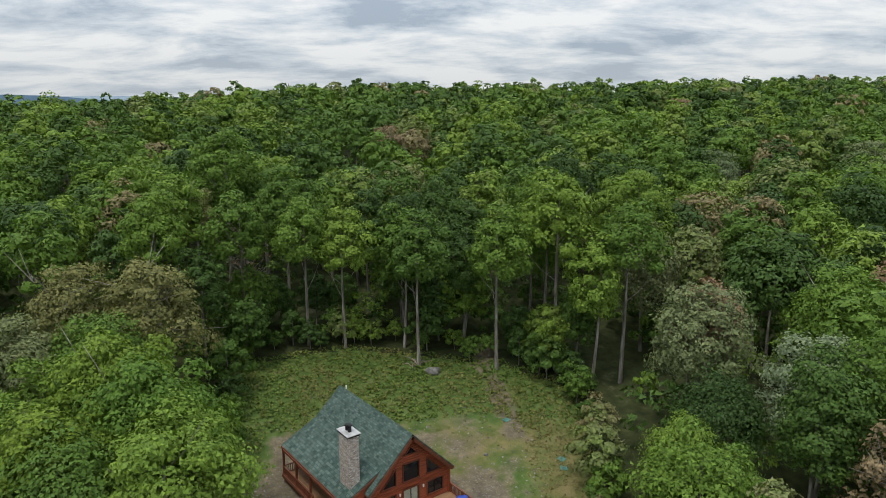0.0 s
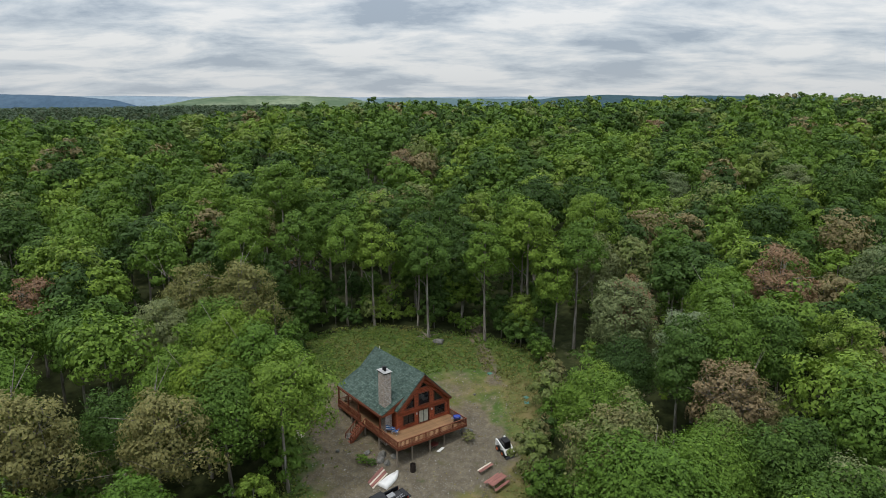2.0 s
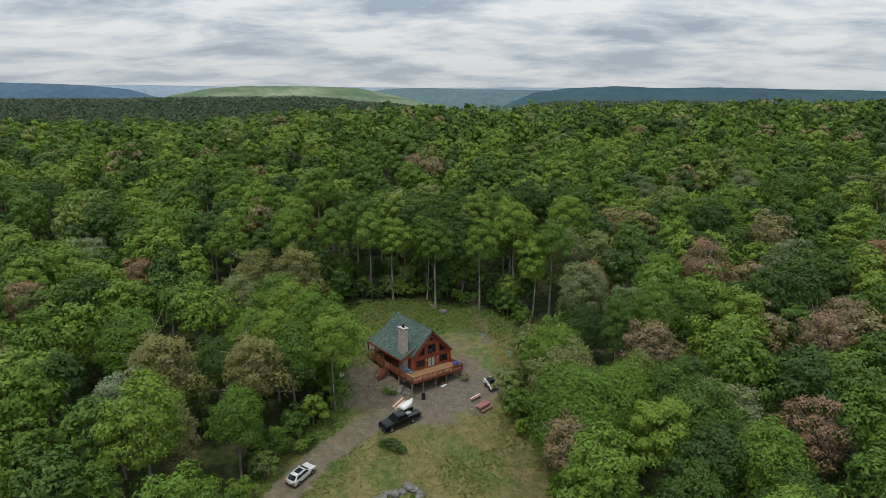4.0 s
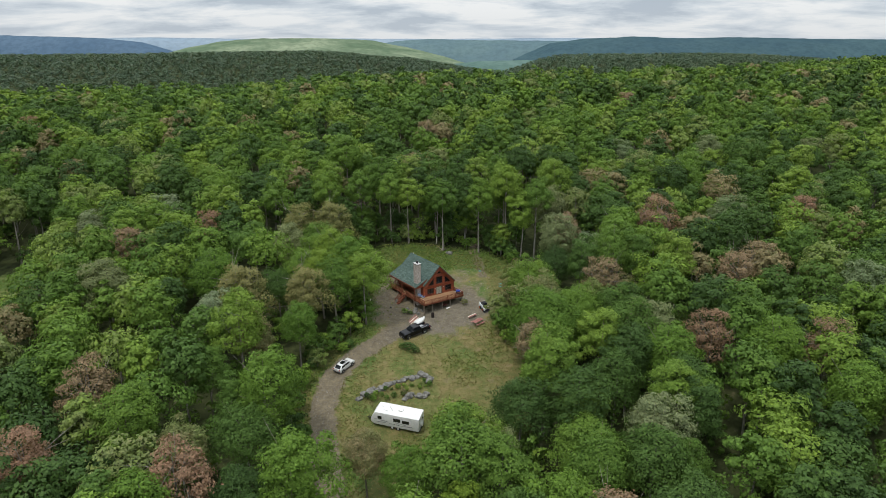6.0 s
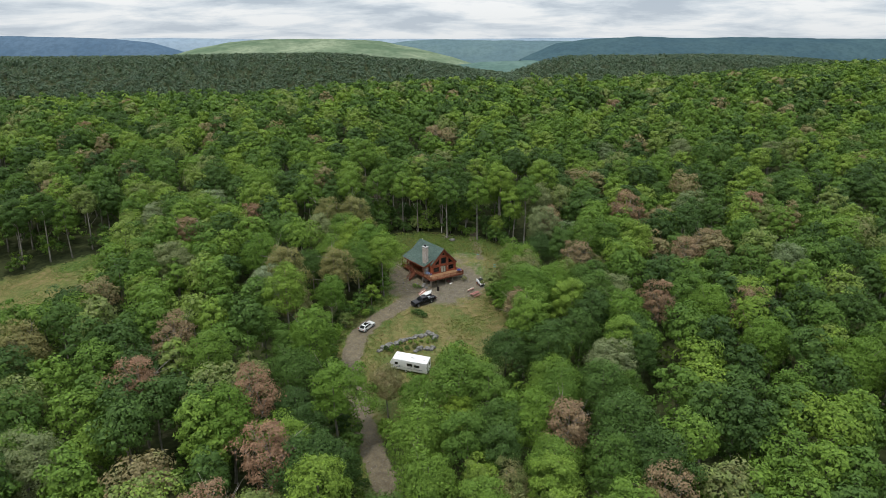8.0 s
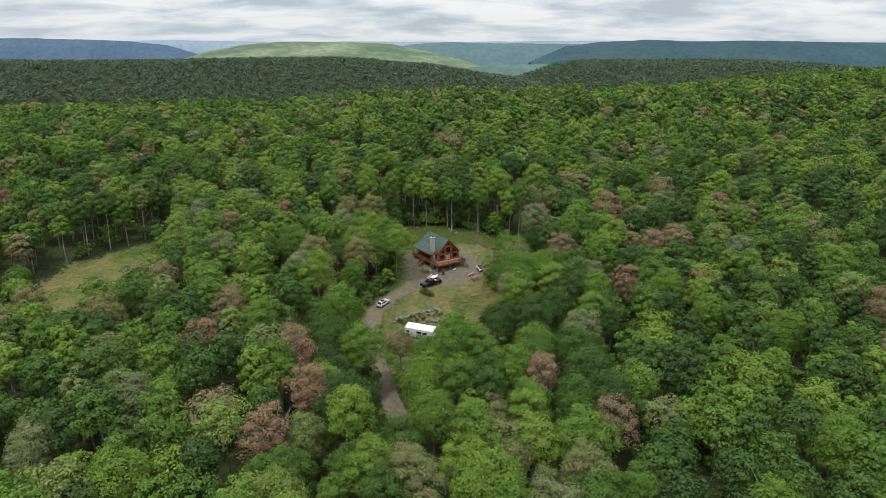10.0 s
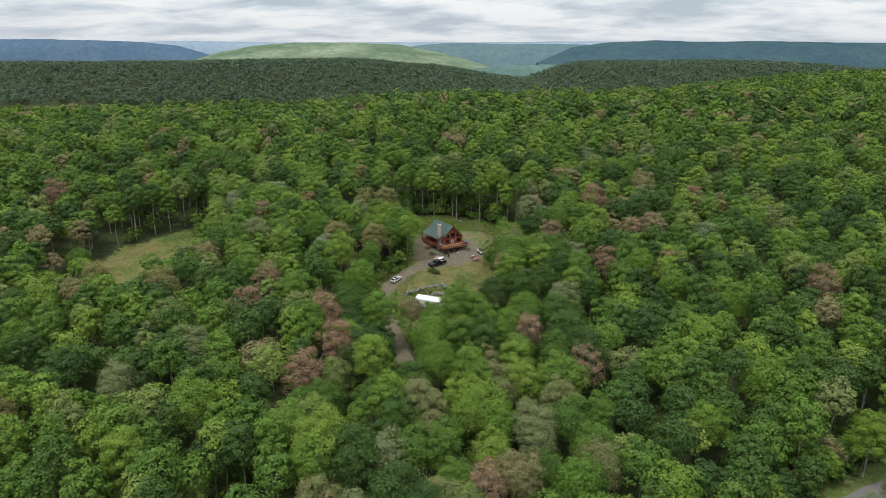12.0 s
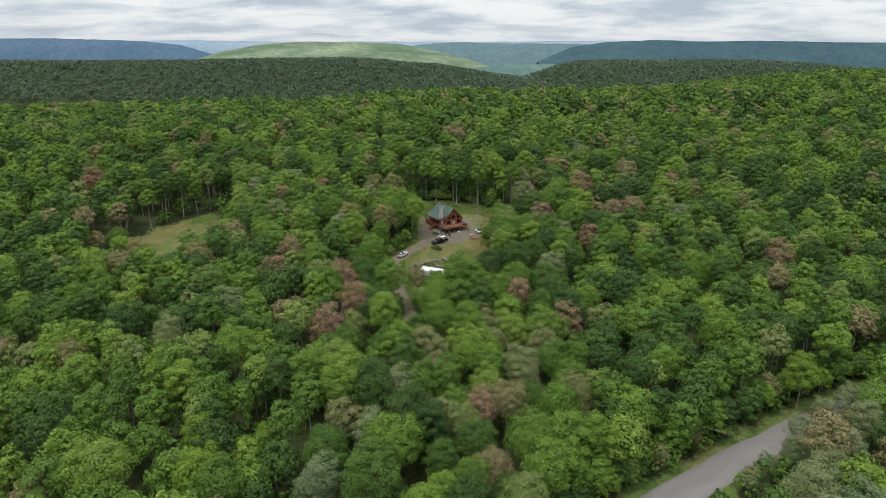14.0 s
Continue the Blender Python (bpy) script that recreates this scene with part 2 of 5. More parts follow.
grass = np.maximum(grass, ease(7.0, 4.5, np.abs(GY - road_y(GX))) * ease(-260, -200, GX) * ease(300, 200, GX))

m = Nodes("earth")
broad, fine_, speck = m.noise(0.16, 5), m.noise(0.9, 6), m.noise(7.0, 4)
litter = m.ramp(fine_, (0.3, (0.020, 0.026, 0.011)), (0.6, (0.045, 0.055, 0.020)), (0.8, (0.07, 0.07, 0.03)))
dry = m.ramp(fine_, (0.25, (0.078, 0.092, 0.028)), (0.48, (0.133, 0.126, 0.046)), (0.62, (0.181, 0.148, 0.067)), (0.8, (0.207, 0.163, 0.089)))
lush = m.ramp(fine_, (0.3, (0.046, 0.081, 0.019)), (0.55, (0.081, 0.122, 0.031)), (0.75, (0.141, 0.148, 0.059)))
turf = m.mix(m.grey(m.math("ADD", broad, m.math("MULTIPLY", m.attribute("lush"), 0.30)), 0.46, 0.72), dry, lush)
stone = m.ramp(fine_, (0.3, (0.095, 0.080, 0.056)), (0.55, (0.137, 0.117, 0.083)), (0.75, (0.178, 0.152, 0.107)))
soil = m.ramp(fine_, (0.3, (0.100, 0.081, 0.052)), (0.55, (0.152, 0.126, 0.080)), (0.75, (0.196, 0.159, 0.100)))
stone = m.mix(m.grey(m.math("ADD", m.attribute("dirt"), m.math("SUBTRACT", broad, 0.5)), 0.3, 0.7), stone, soil)
stone = m.mix(m.grey(m.noise(2.6, 5), 0.42, 0.62, 0.0, 0.45), stone, (0.072, 0.063, 0.050))
stone = m.mix(m.grey(speck, 0.55, 0.68, 0, 0.6), stone, (0.22, 0.21, 0.19))
edge = m.math("ADD", m.attribute("gravel"), m.math("MULTIPLY", m.math("SUBTRACT", m.noise(0.45, 6), 0.5), 2.2))
rim = m.math("ADD", m.attribute("grass"), m.math("MULTIPLY", m.math("SUBTRACT", fine_, 0.5), 0.9))
c = m.mix(m.grey(rim, 0.4, 0.6), litter, turf)
c = m.mix(m.grey(edge, 0.30, 0.72), c, stone)
m.bump(m.math("ADD", fine_, m.math("MULTIPLY", speck, 0.3)), 0.7, 0.12)
earth = m.done(c, 0.95, 0, 0.1)
GUU, GVV = uv(GX, GY)
lush_field = np.clip(ease(8, 16, GUU) + 0.7 * ease(-9, -13, GVV) * ease(-62, -50, GVV) * ease(-30, -20, GUU) + 0.4 * ease(-36, -44, GUU) , 0, 1)
ground = new("ground", mesh_of("ground", np.stack([GX, GY, GZ], 1), np.stack([cell, cell + nv, cell + nv + 1, cell + 1], 1)[:, ::-1], earth, True,
                               gravel=gravel, grass=grass, lush=lush_field, dirt=dirt))
tagged(ground, "hillside ground of gravel, dry grass and leaf litter", "ground", kind="structure")

# paved road at the foot of the slope
m = Nodes("worn_asphalt")
a1, a2 = m.noise(0.35, 5, stretch=(0.15, 1, 1)), m.noise(14, 4)
m.bump(a2, 0.3, 0.01)
asphalt = m.done(m.mix(m.grey(a2, 0.5, 0.8, 0, 0.35), m.ramp(a1, (0.3, (0.140, 0.130, 0.118)), (0.7, (0.195, 0.182, 0.168))), (0.25, 0.235, 0.22)), 0.9)
rx = np.arange(-150, 170, 1.5)
rows = [(-ROAD_HALF - 0.9, -0.55), (-ROAD_HALF, 0.02), (0, 0.09), (ROAD_HALF, 0.02), (ROAD_HALF + 0.9, -0.55)]
mid_z = height(rx, road_y(rx)) + 0.25
rv = np.stack([np.stack([rx, road_y(rx) + o, mid_z + dz], 1) for o, dz in rows], 1).reshape(-1, 3)
ci = (np.arange(len(rx) - 1)[:, None] * 5 + np.arange(4)[None]).ravel()
road = new("road", mesh_of("road", rv, np.stack([ci, ci + 5, ci + 6, ci + 1], 1), asphalt, True))
tagged(road, "pale worn asphalt country road between grass verges", "road", kind="structure")


# ---- trees ----
rng = np.random.default_rng(7)


def leaf_cards(at, normal, size, long=1.35):
    """Small pointed leaf sprays, three corners each, at places facing given ways."""
    n = len(at)
    normal = normal / np.linalg.norm(normal, axis=1, keepdims=True)
    side = np.cross(normal, rng.normal(size=(n, 3)))
    side /= np.linalg.norm(side, axis=1, keepdims=True) + 1e-9
    along = np.cross(normal, side)
    s = size[:, None]
    k, j = rng.uniform(0.35, 0.7, (n, 1)), rng.uniform(-0.5, 0.1, (n, 1))
    v = np.stack([at - along * s * 0.45 + side * s * k, at + along * s * long * 0.6 - normal * s * 0.15, at + along * s * j - side * s * k], 1).reshape(-1, 3)
    return v, np.arange(3 * n).reshape(-1, 3)


def crown_points(high, wide, base, puffs, per, size, jitter=0.42, low_=0.62):
    """Places, facings and sizes of leaf sprays on many clumps, set over an uneven dome."""
    i = np.arange(puffs) + 0.5
    t = 1 - 1.5 * i / puffs
    a = 2.39996 * i + rng.uniform(0, 6)
    r = np.sqrt(np.clip(1 - t * t, 0.02, 1))
    core = np.stack([r * np.cos(a), r * np.sin(a), t], 1)
    reach = rng.uniform(0.62, 1.06, (puffs, 1))
    tall = high - base
    lean = 1 + 0.22 * np.sin(a + rng.uniform(0, 6))[:, None] * np.array([1, 1, 0]) + 0.16 * np.sin(2 * a + rng.uniform(0, 6))[:, None] * np.array([1, 1, 0.5])
    centre = core * reach * np.array([wide, wide, tall * 0.56]) * 0.80 * lean + np.array([0, 0, base + tall * 0.46])
    pr = wide * rng.uniform(0.20, 0.38, puffs)
    n = puffs * per
    which = np.repeat(np.arange(puffs), per)
    d = rng.normal(size=(n, 3))
    d += core[which] * 0.75 + np.array([0, 0, 0.45])
    d /= np.linalg.norm(d, axis=1, keepdims=True)
    flat = np.array([1.12, 1.12, 0.78])
    rough_ = 1 + 0.20 * np.sin(d[:, 0] * 7 + which * 1.3) * np.sin(d[:, 1] * 7 + which) + 0.12 * np.sin(d[:, 2] * 13 + which)
    at = centre[which] + d * flat * (pr[which] * rough_)[:, None] * rng.uniform(low_, 1.18, (n, 1)) ** 0.8
    facing = d + core[which] * 0.3 + np.array([0, 0, 0.18]) + rng.normal(size=(n, 3)) * jitter
    return at, facing, size * rng.uniform(0.6, 1.35, n)


def tube(points, radii, sides=7):
    """A tapered bent tube along places."""
    points = np.asarray(points, float)
    v, f = [], []
    for k, (p, r) in enumerate(zip(points, radii)):
        ahead = points[min(k + 1, len(points) - 1)] - points[max(k - 1, 0)]
        ahead /= np.linalg.norm(ahead)
        s = np.cross(ahead, (0.3, 1, 0.1))
        s /= np.linalg.norm(s)
        o = np.cross(ahead, s)
        for j in range(sides):
            a = 2 * math.pi * j / sides
            v.append(p + r * (math.cos(a) * s + math.sin(a) * o))
        if k:
            b = (k - 1) * sides
            f += [(b + j, b + (j + 1) % sides, b + sides + (j + 1) % sides, b + sides + j) for j in range(sides)]
    return np.array(v), np.array(f)


def joined(pieces):
    v, f, o = [], [], 0
    for a, b in pieces:
        v.append(a), f.append(b + o)
        o += len(a)
    return np.concatenate(v), np.concatenate(f)


def wood(high, base, wide, limbs=6, thick=0.17, twigs=0):
    """Trunk with limbs that rise into the crown."""
    bendx, bendy = rng.uniform(-0.5, 0.5, 2)
    top = high * 0.88
    ks = np.linspace(0, 1, 7)
    line = np.stack([bendx * np.sin(ks * 2.6), bendy * np.sin(ks * 2.1), -0.6 + (top + 0.6) * ks], 1)
    out = [tube(line, thick * (1.25 - 1.1 * ks) + 0.015)]
    for j in range(limbs):
        k = rng.uniform(0.42, 0.85)
        p = np.array([np.interp(k, ks, line[:, i]) for i in range(3)])
        a, reach = rng.uniform(0, 6.28), wide * rng.uniform(0.45, 0.85)
        way = np.array([math.cos(a), math.sin(a), rng.uniform(0.5, 1.1)])
        pts = [p, p + way * reach * 0.5, p + way * reach + np.array([0, 0, reach * 0.2])]
        out.append(tube(pts, (thick * 0.30, thick * 0.2, 0.015), 5))
        for q in range(twigs):
            b = p + way * reach * rng.uniform(0.3, 1.0)
            w = way + rng.normal(size=3) * 0.8
            out.append(tube([b, b + w * reach * 0.25, b + w * reach * 0.5], (0.04, 0.028, 0.012), 4))
    return joined(out)


class Kind:
    """A tree pattern: a trunk mesh and a crown mesh, shared by its copies."""

    def __init__(self, high, wide, base, puffs, per, size, material, limbs=6, thick=0.17, twigs=0):
        self.high = high
        v, f = wood(high, base, wide, limbs, thick, twigs)
        self.trunk = mesh_of("trunk", v, f, bark, True)
        v, f = leaf_cards(*crown_points(high, wide, base, puffs, per, size))
        self.crown = mesh_of("crown", v, f, material)


def plant(kind, x, y, scale=1.0, turn=0.0, label="broad-leaved green tree at the edge of the woods", wide=1.0, category="tree", group="trees of the woods", name="tree"):
    """One tree: an Empty at its foot with trunk and crown."""
    top = new(name)
    top.matrix_basis = Matrix.LocRotScale((x, y, float(height(x, y)) - 0.05), Euler((0, 0, turn)), (scale * wide, scale * wide, scale))
    for part_name, me in (("trunk", kind.trunk), ("crown", kind.crown)):
        o = new(part_name, me)
        o.parent = top
    return tagged(top, label, category, group)

patterns = [Kind(15.5, 4.4, 4.5, 40, 285, 0.215, leaf_near), Kind(17, 3.7, 5.5, 34, 300, 0.21, leaf_near), Kind(14.5, 4.9, 4.5, 46, 270, 0.22, leaf_near),
            Kind(17.5, 3.3, 5.0, 36, 290, 0.21, leaf_near), Kind(13.5, 4.0, 3.0, 40, 275, 0.215, leaf_near), Kind(16.5, 4.6, 6.5, 38, 300, 0.215, leaf_near)]
edge_patterns = [Kind(18, 3.3, 7.5, 30, 200, 0.25, leaf_near, 8, 0.17), Kind(17, 3.0, 4.5, 34, 190, 0.25, leaf_near, 8, 0.14), Kind(19, 3.4, 9.5, 30, 200, 0.25, leaf_near, 8, 0.18)]
brown_patterns = [Kind(14.5, 3.6, 4.5, 36, 160, 0.20, leaf_brown, 14, 0.16, 5), Kind(13.5, 3.1, 4.5, 32, 150, 0.20, leaf_brown, 14, 0.15, 5)]
bare_pattern = Kind(13, 3.0, 5.0, 14, 10, 0.24, leaf_brown, 16, 0.15, 6)
pale_pattern = Kind(14.5, 4.0, 3.5, 44, 290, 0.20, leaf_pale, 8)
tan_pattern = Kind(14.5, 3.9, 3.5, 40, 250, 0.195, leaf_tan, 10, 0.16, 3)
lime_pattern = Kind(15, 5.6, 1.5, 84, 420, 0.185, leaf_lime)
lime_small = Kind(15.5, 4.1, 4.0, 42, 310, 0.205, leaf_lime)
young = Kind(9, 2.5, 1.0, 28, 120, 0.26, leaf_near, 6, 0.09)
sapling_pattern = [Kind(5.0, 1.9, 0.4, 18, 90, 0.24, leaf_near, 4, 0.05), Kind(3.6, 1.7, 0.2, 16, 80, 0.22, leaf_near, 4, 0.04)]

# trees that stand out: pattern, place of the crown's near side, top height over the ground, label
GREEN, BROWNED, PALE_T, LIME_T, TAN_T, EDGE, BARE = "green", "brown", "pale", "lime", "tan", "edge", "bare"
STANDOUT = [
    (GREEN, 14.5, -13.2, 0.62), (GREEN, 18.4, -13.8, 0.75), (GREEN, 10.3, -19, 0.72), (GREEN, 14.1, -35.1, 0.85),
    (PALE_T, -24.5, -132.5, 0.36), (PALE_T, -18.5, -132.2, 0.4), (PALE_T, -10, -133.5, 0.42), (TAN_T, -21.5, -130.5, 0.26), (TAN_T, 6.5, -132.8, 0.4),
    (TAN_T, -17.2, 27.3, 0.95), (LIME_T, -16.4, 6.4, 0.95), (GREEN, -21.1, 13, 0.95), (LIME_T, -17.4, 11.4, 0.95), (LIME_T, -22.2, 5.8, 0.9), (PALE_T, 23.8, -7.5, 0.95),
    (PALE_T, 25, -17.8, 0.9), (LIME_T, 35.2, -13.6, 1.0), (PALE_T, -22.3, 20.3, 0.9), (PALE_T, 60.6, -22, 1.0), (PALE_T, 12.4, -41.7, 0.95), (GREEN, 26.9, -25.4, 1.0),
    (GREEN, 32.4, -30.8, 1.0), (GREEN, 12.2, -33.6, 1.0), (GREEN, 17.9, -20.7, 0.95), (LIME_T, -32.1, -6.1, 0.75), (LIME_T, 73.1, -2.2, 1.0), (PALE_T, -43.6, 1.1, 0.9),
    (BROWNED, -32.9, 36.6, 0.9), (BROWNED, -49.2, 35.2, 0.96), (BROWNED, -63.1, -8.7, 0.92), (BROWNED, -71.5, -22.0, 0.97), (BROWNED, -58.4, -34.3, 0.98), (BROWNED, -5.4, -33.0, 0.86),
    (BROWNED, 18.5, -47.6, 0.85), (BROWNED, 37.1, -39.5, 1.02), (BROWNED, 28.3, -60.2, 0.9), (BROWNED, 27.3, -6.1, 0.9), (BROWNED, 42.6, -17.4, 1.05), (BROWNED, 47.6, -37.5, 0.94),
    (BROWNED, 41.3, 67.4, 1.02), (BROWNED, 17.5, -26.1, 0.95), (BROWNED, -23.1, -65.2, 0.98), (BROWNED, -56.3, 144.6, 0.88), (BROWNED, 124.7, 61.4, 0.98),
    (BROWNED, -60.7, -48.7, 1.0), (BROWNED, -70.8, -55.0, 0.98), (BROWNED, 75.5, -30.7, 1.0), (BROWNED, 52.5, -87.5, 0.97),
    (BROWNED, -23.1, -81.8, 0.91), (BROWNED, -58.0, -96.8, 0.86), (BROWNED, -103.3, 92.9, 1.02), (TAN_T, -27.9, 0.5, 0.94), (TAN_T, -11.9, 23.2, 0.99), (TAN_T, -38.0, 4.8, 1.03),
    (TAN_T, -122.0, -34.7, 0.99), (TAN_T, -85.6, 3.5, 1.03), (TAN_T, -99.0, 24.3, 0.93), (PALE_T, -56.3, 20.0, 1.01), (PALE_T, 33.8, 4.7, 0.94), (PALE_T, -22.0, -46.1, 0.62),
    (PALE_T, 97.1, 8.4, 1.03), (PALE_T, 125.9, -4.8, 0.87), (PALE_T, 79.0, 22.9, 0.88), (PALE_T, -37.9, 50.7, 0.89), (PALE_T, 50.9, -54.4, 1.04), (PALE_T, -5.8, -56.7, 0.94),
    (PALE_T, -86.6, -31.6, 0.98), (PALE_T, -53.6, 51.4, 0.91), (PALE_T, -102.1, -36.6, 0.95), (PALE_T, -77.9, -91.4, 0.93), (PALE_T, -91.7, -98.6, 0.92), (PALE_T, -68.9, -83.5, 0.97),
    (PALE_T, -42.9, -91.6, 0.97), (LIME_T, 21.2, -56.1, 1.03), (LIME_T, -39.3, 13.7, 0.99), (LIME_T, -43.7, -22.6, 1.04), (LIME_T, -46.6, -39.2, 1.02), (LIME_T, -62.7, -37.3, 1.05),
    (LIME_T, 20.2, -68.0, 0.98), (LIME_T, 28.6, 16.9, 0.88), (LIME_T, -50.1, 128.4, 1.02), (LIME_T, -34.6, -43.5, 0.7), (LIME_T, -32.8, -52.7, 0.75), (LIME_T, -25.9, -60.8, 0.96),
    (LIME_T, 7.3, -47.8, 0.99), (LIME_T, -104.8, -76.1, 0.89), (LIME_T, 1.7, -104.6, 1.02), (LIME_T, -45.9, -104.6, 0.96), (LIME_T, -16.7, -105.8, 0.91), (LIME_T, 6.6, -122.7, 0.86),
    (LIME_T, -108.4, -87.2, 1.02), (LIME_T, -118.4, -4.7, 1.05), (LIME_T, -47.5, -86.1, 0.87), (LIME_T, 26.7, -80.9, 1.01), (LIME_T, -45.1, -114.7, 0.93), (BARE, 70.8, -22.2, 0.88),
    (BARE, 2.3, 37.1, 0.91), (PALE_T, -14, -134, 0.6), (PALE_T, -6, -131, 0.55), (PALE_T, 2, -130, 0.55), (PALE_T, 10, -131, 0.6), (PALE_T, -26.7, -144, 1.05),
    (PALE_T, -17, -142, 0.85), (PALE_T, -8, -140, 0.8), (PALE_T, 3, -138, 0.8), (PALE_T, -33, -150, 1.1), (PALE_T, -24, -152, 1.05), (GREEN, -21.8, 1.3, 0.95),
    (GREEN, -17.2, -1.2, 0.92), (GREEN, -41.7, -55.4, 1.05), (GREEN, -38, -61.2, 1.0), (GREEN, -28.2, -53.1, 0.95), (GREEN, -29.4, -68.7, 0.9), (GREEN, -60.8, -20.9, 1.0),
    (GREEN, -92, -52.7, 1.1), (GREEN, -105, -62, 1.05), (GREEN, -80, -68.7, 1.15), (GREEN, -80, -79.5, 1.0), (GREEN, -94.2, -80, 0.7), (GREEN, -121.5, -80, 1.1),
    (GREEN, -85.3, -104.4, 1.1), (GREEN, -106, -92.6, 1.05), (EDGE, 19.3, 12.6, 1.0), (EDGE, 24.6, 4.6, 1.0), (EDGE, 13.3, 18.0, 0.95), (EDGE, 14.3, 22.2, 1.0),
    (EDGE, 6.0, 28.6, 0.95), (EDGE, 0.3, 32.1, 1.0), (EDGE, 27.6, 3.4, 1.0), (EDGE, 8.9, 25.6, 0.9), (EDGE, 27.0, 13.6, 1.0), (EDGE, 16.5, 25.5, 1.0),
    (EDGE, -71, 67.5, 1.0), (EDGE, -76, 68.5, 1.0), (EDGE, -66, 69, 1.0), (EDGE, -82, 68.5, 1.0),
]
LABELS = {GREEN: "full green broad-leaved tree at the clearing", BROWNED: "half-dead tree with thin brownish leaves", PALE_T: "tree with pale silvery green leaves",
          LIME_T: "tree with bright yellow-green leaves", TAN_T: "tree with sparse tan-green leaves", EDGE: "tall slender tree with a bare pale trunk", BARE: "bare dead tree with grey branches"}
taken = []
for which, x, y, size in STANDOUT:
    back_off = {GREEN: 2.2, BROWNED: 1.6, PALE_T: 2.0, LIME_T: 1.6, TAN_T: 1.6, EDGE: 0.0, BARE: 0.0}[which]
    x, y = x + back_off * S, y + back_off * C
    taken.append((x, y))
    size *= {BROWNED: 1.15, TAN_T: 1.08, PALE_T: 1.06, LIME_T: 1.05}.get(which, 1.0)
    q = {GREEN: patterns, BROWNED: brown_patterns, PALE_T: [pale_pattern], LIME_T: [lime_small], TAN_T: [tan_pattern], EDGE: edge_patterns, BARE: [bare_pattern]}[which]
    plant(q[int(rng.integers(len(q)))], x, y, size, rng.uniform(0, 6.28), LABELS[which])
plant(lime_pattern, 0.4, -28.6, 1.02, 0.6, "broad tree with bright yellow-green leaves beside the meadow", 1.08)
plant(lime_pattern, 7.2, -29.5, 0.95, 2.6, "broad tree with bright yellow-green leaves beside the meadow", 0.95)
plant(patterns[0], -36.0, -36.2, 0.68, 1.1, "green tree standing beside the trailer", 0.95)
taken += [(-36, -36.2), (0.4, -28.6), (7.2, -29.5), (3.8, -29)]

# trees that lean over the lower drive from its west side
for k in range(11):
    y = -119 + 5.6 * k
    x = float(np.interp(y, [-124, -96, -72, -51], [-62, -58, -51.5, -44.5])) - rng.uniform(3.0, 4.0)
    if min(math.hypot(x - a, y - b) for a, b in taken) > 3.4:
        plant(patterns[int(rng.integers(len(patterns)))], x, y, rng.uniform(0.78, 1.0), rng.uniform(0, 6.28), "green broad-leaved tree beside the drive")
        taken.append((x, y))

# places of the woods: a jittered grid over the hill
STEP = 6.5
iu, iv = np.meshgrid(np.arange(-290, 204, STEP), np.arange(-330, 330, STEP), indexing="ij")
iu, iv = iu.ravel(), iv.ravel()
keep = np.abs(iv) < np.maximum(30 + 0.70 * (iu + 222), 85)
iu, iv = iu[keep], iv[keep]
iu, iv = iu + rng.uniform(-2.7, 2.7, len(iu)), iv + rng.uniform(-2.7, 2.7, len(iv))
px, py = xy(iu, iv)
off_road = py - road_y(px)
free = (depth_in(CLEARING, px, py) < -2.0) & (depth_in(MEADOW, px, py) < -0.5) & (way_off(DRIVE, px, py) > np.where(iu < -56, 2.9, 4.0))
free &= ~((off_road < 6.0) & (off_road > -5.5)) & ~((off_road < 0) & (off_road > -16) & (px < -22))
for x, y in taken:
    free &= np.hypot(px - x, py - y) > 4.3
px, py, iu, iv = px[free], py[free], iu[free], iv[free]
# trees in front of the small meadow stay low
low = (depth_in(MEADOW, px, py) > -11) & (iu < -5)
order = np.argsort(np.abs(iv) + np.where((iu > -150) & (iu < 42), 0, 1000) + np.abs(iu + 30) * 0.12)
near_ones, rest = order[:112], order[112:]
for k in near_ones:
    q = patterns[int(rng.integers(len(patterns)))] if iu[k] < 12 or abs(iv[k]) > 26 else edge_patterns[int(rng.integers(3))]
    plant(q, px[k], py[k], rng.uniform(0.74, 1.14) * (0.55 if low[k] else 1), rng.uniform(0, 6.28), "green broad-leaved tree of the woods", rng.uniform(0.85, 1.12))

BUSHES = [(-13.9, -10.8, 0.34, 1.6), (-13.4, -12.0, 0.26, 1.6), (-14.6, -9.6, 0.22, 1.5), (3.4, -3.6, 0.26, 1.5), (-8.0, 0.2, 0.22, 1.6), (-7.4, -0.7, 0.18, 1.5), (-21.9, -4.0, 0.35, 1.5), (-23.6, -4.8, 0.4, 1.4)]
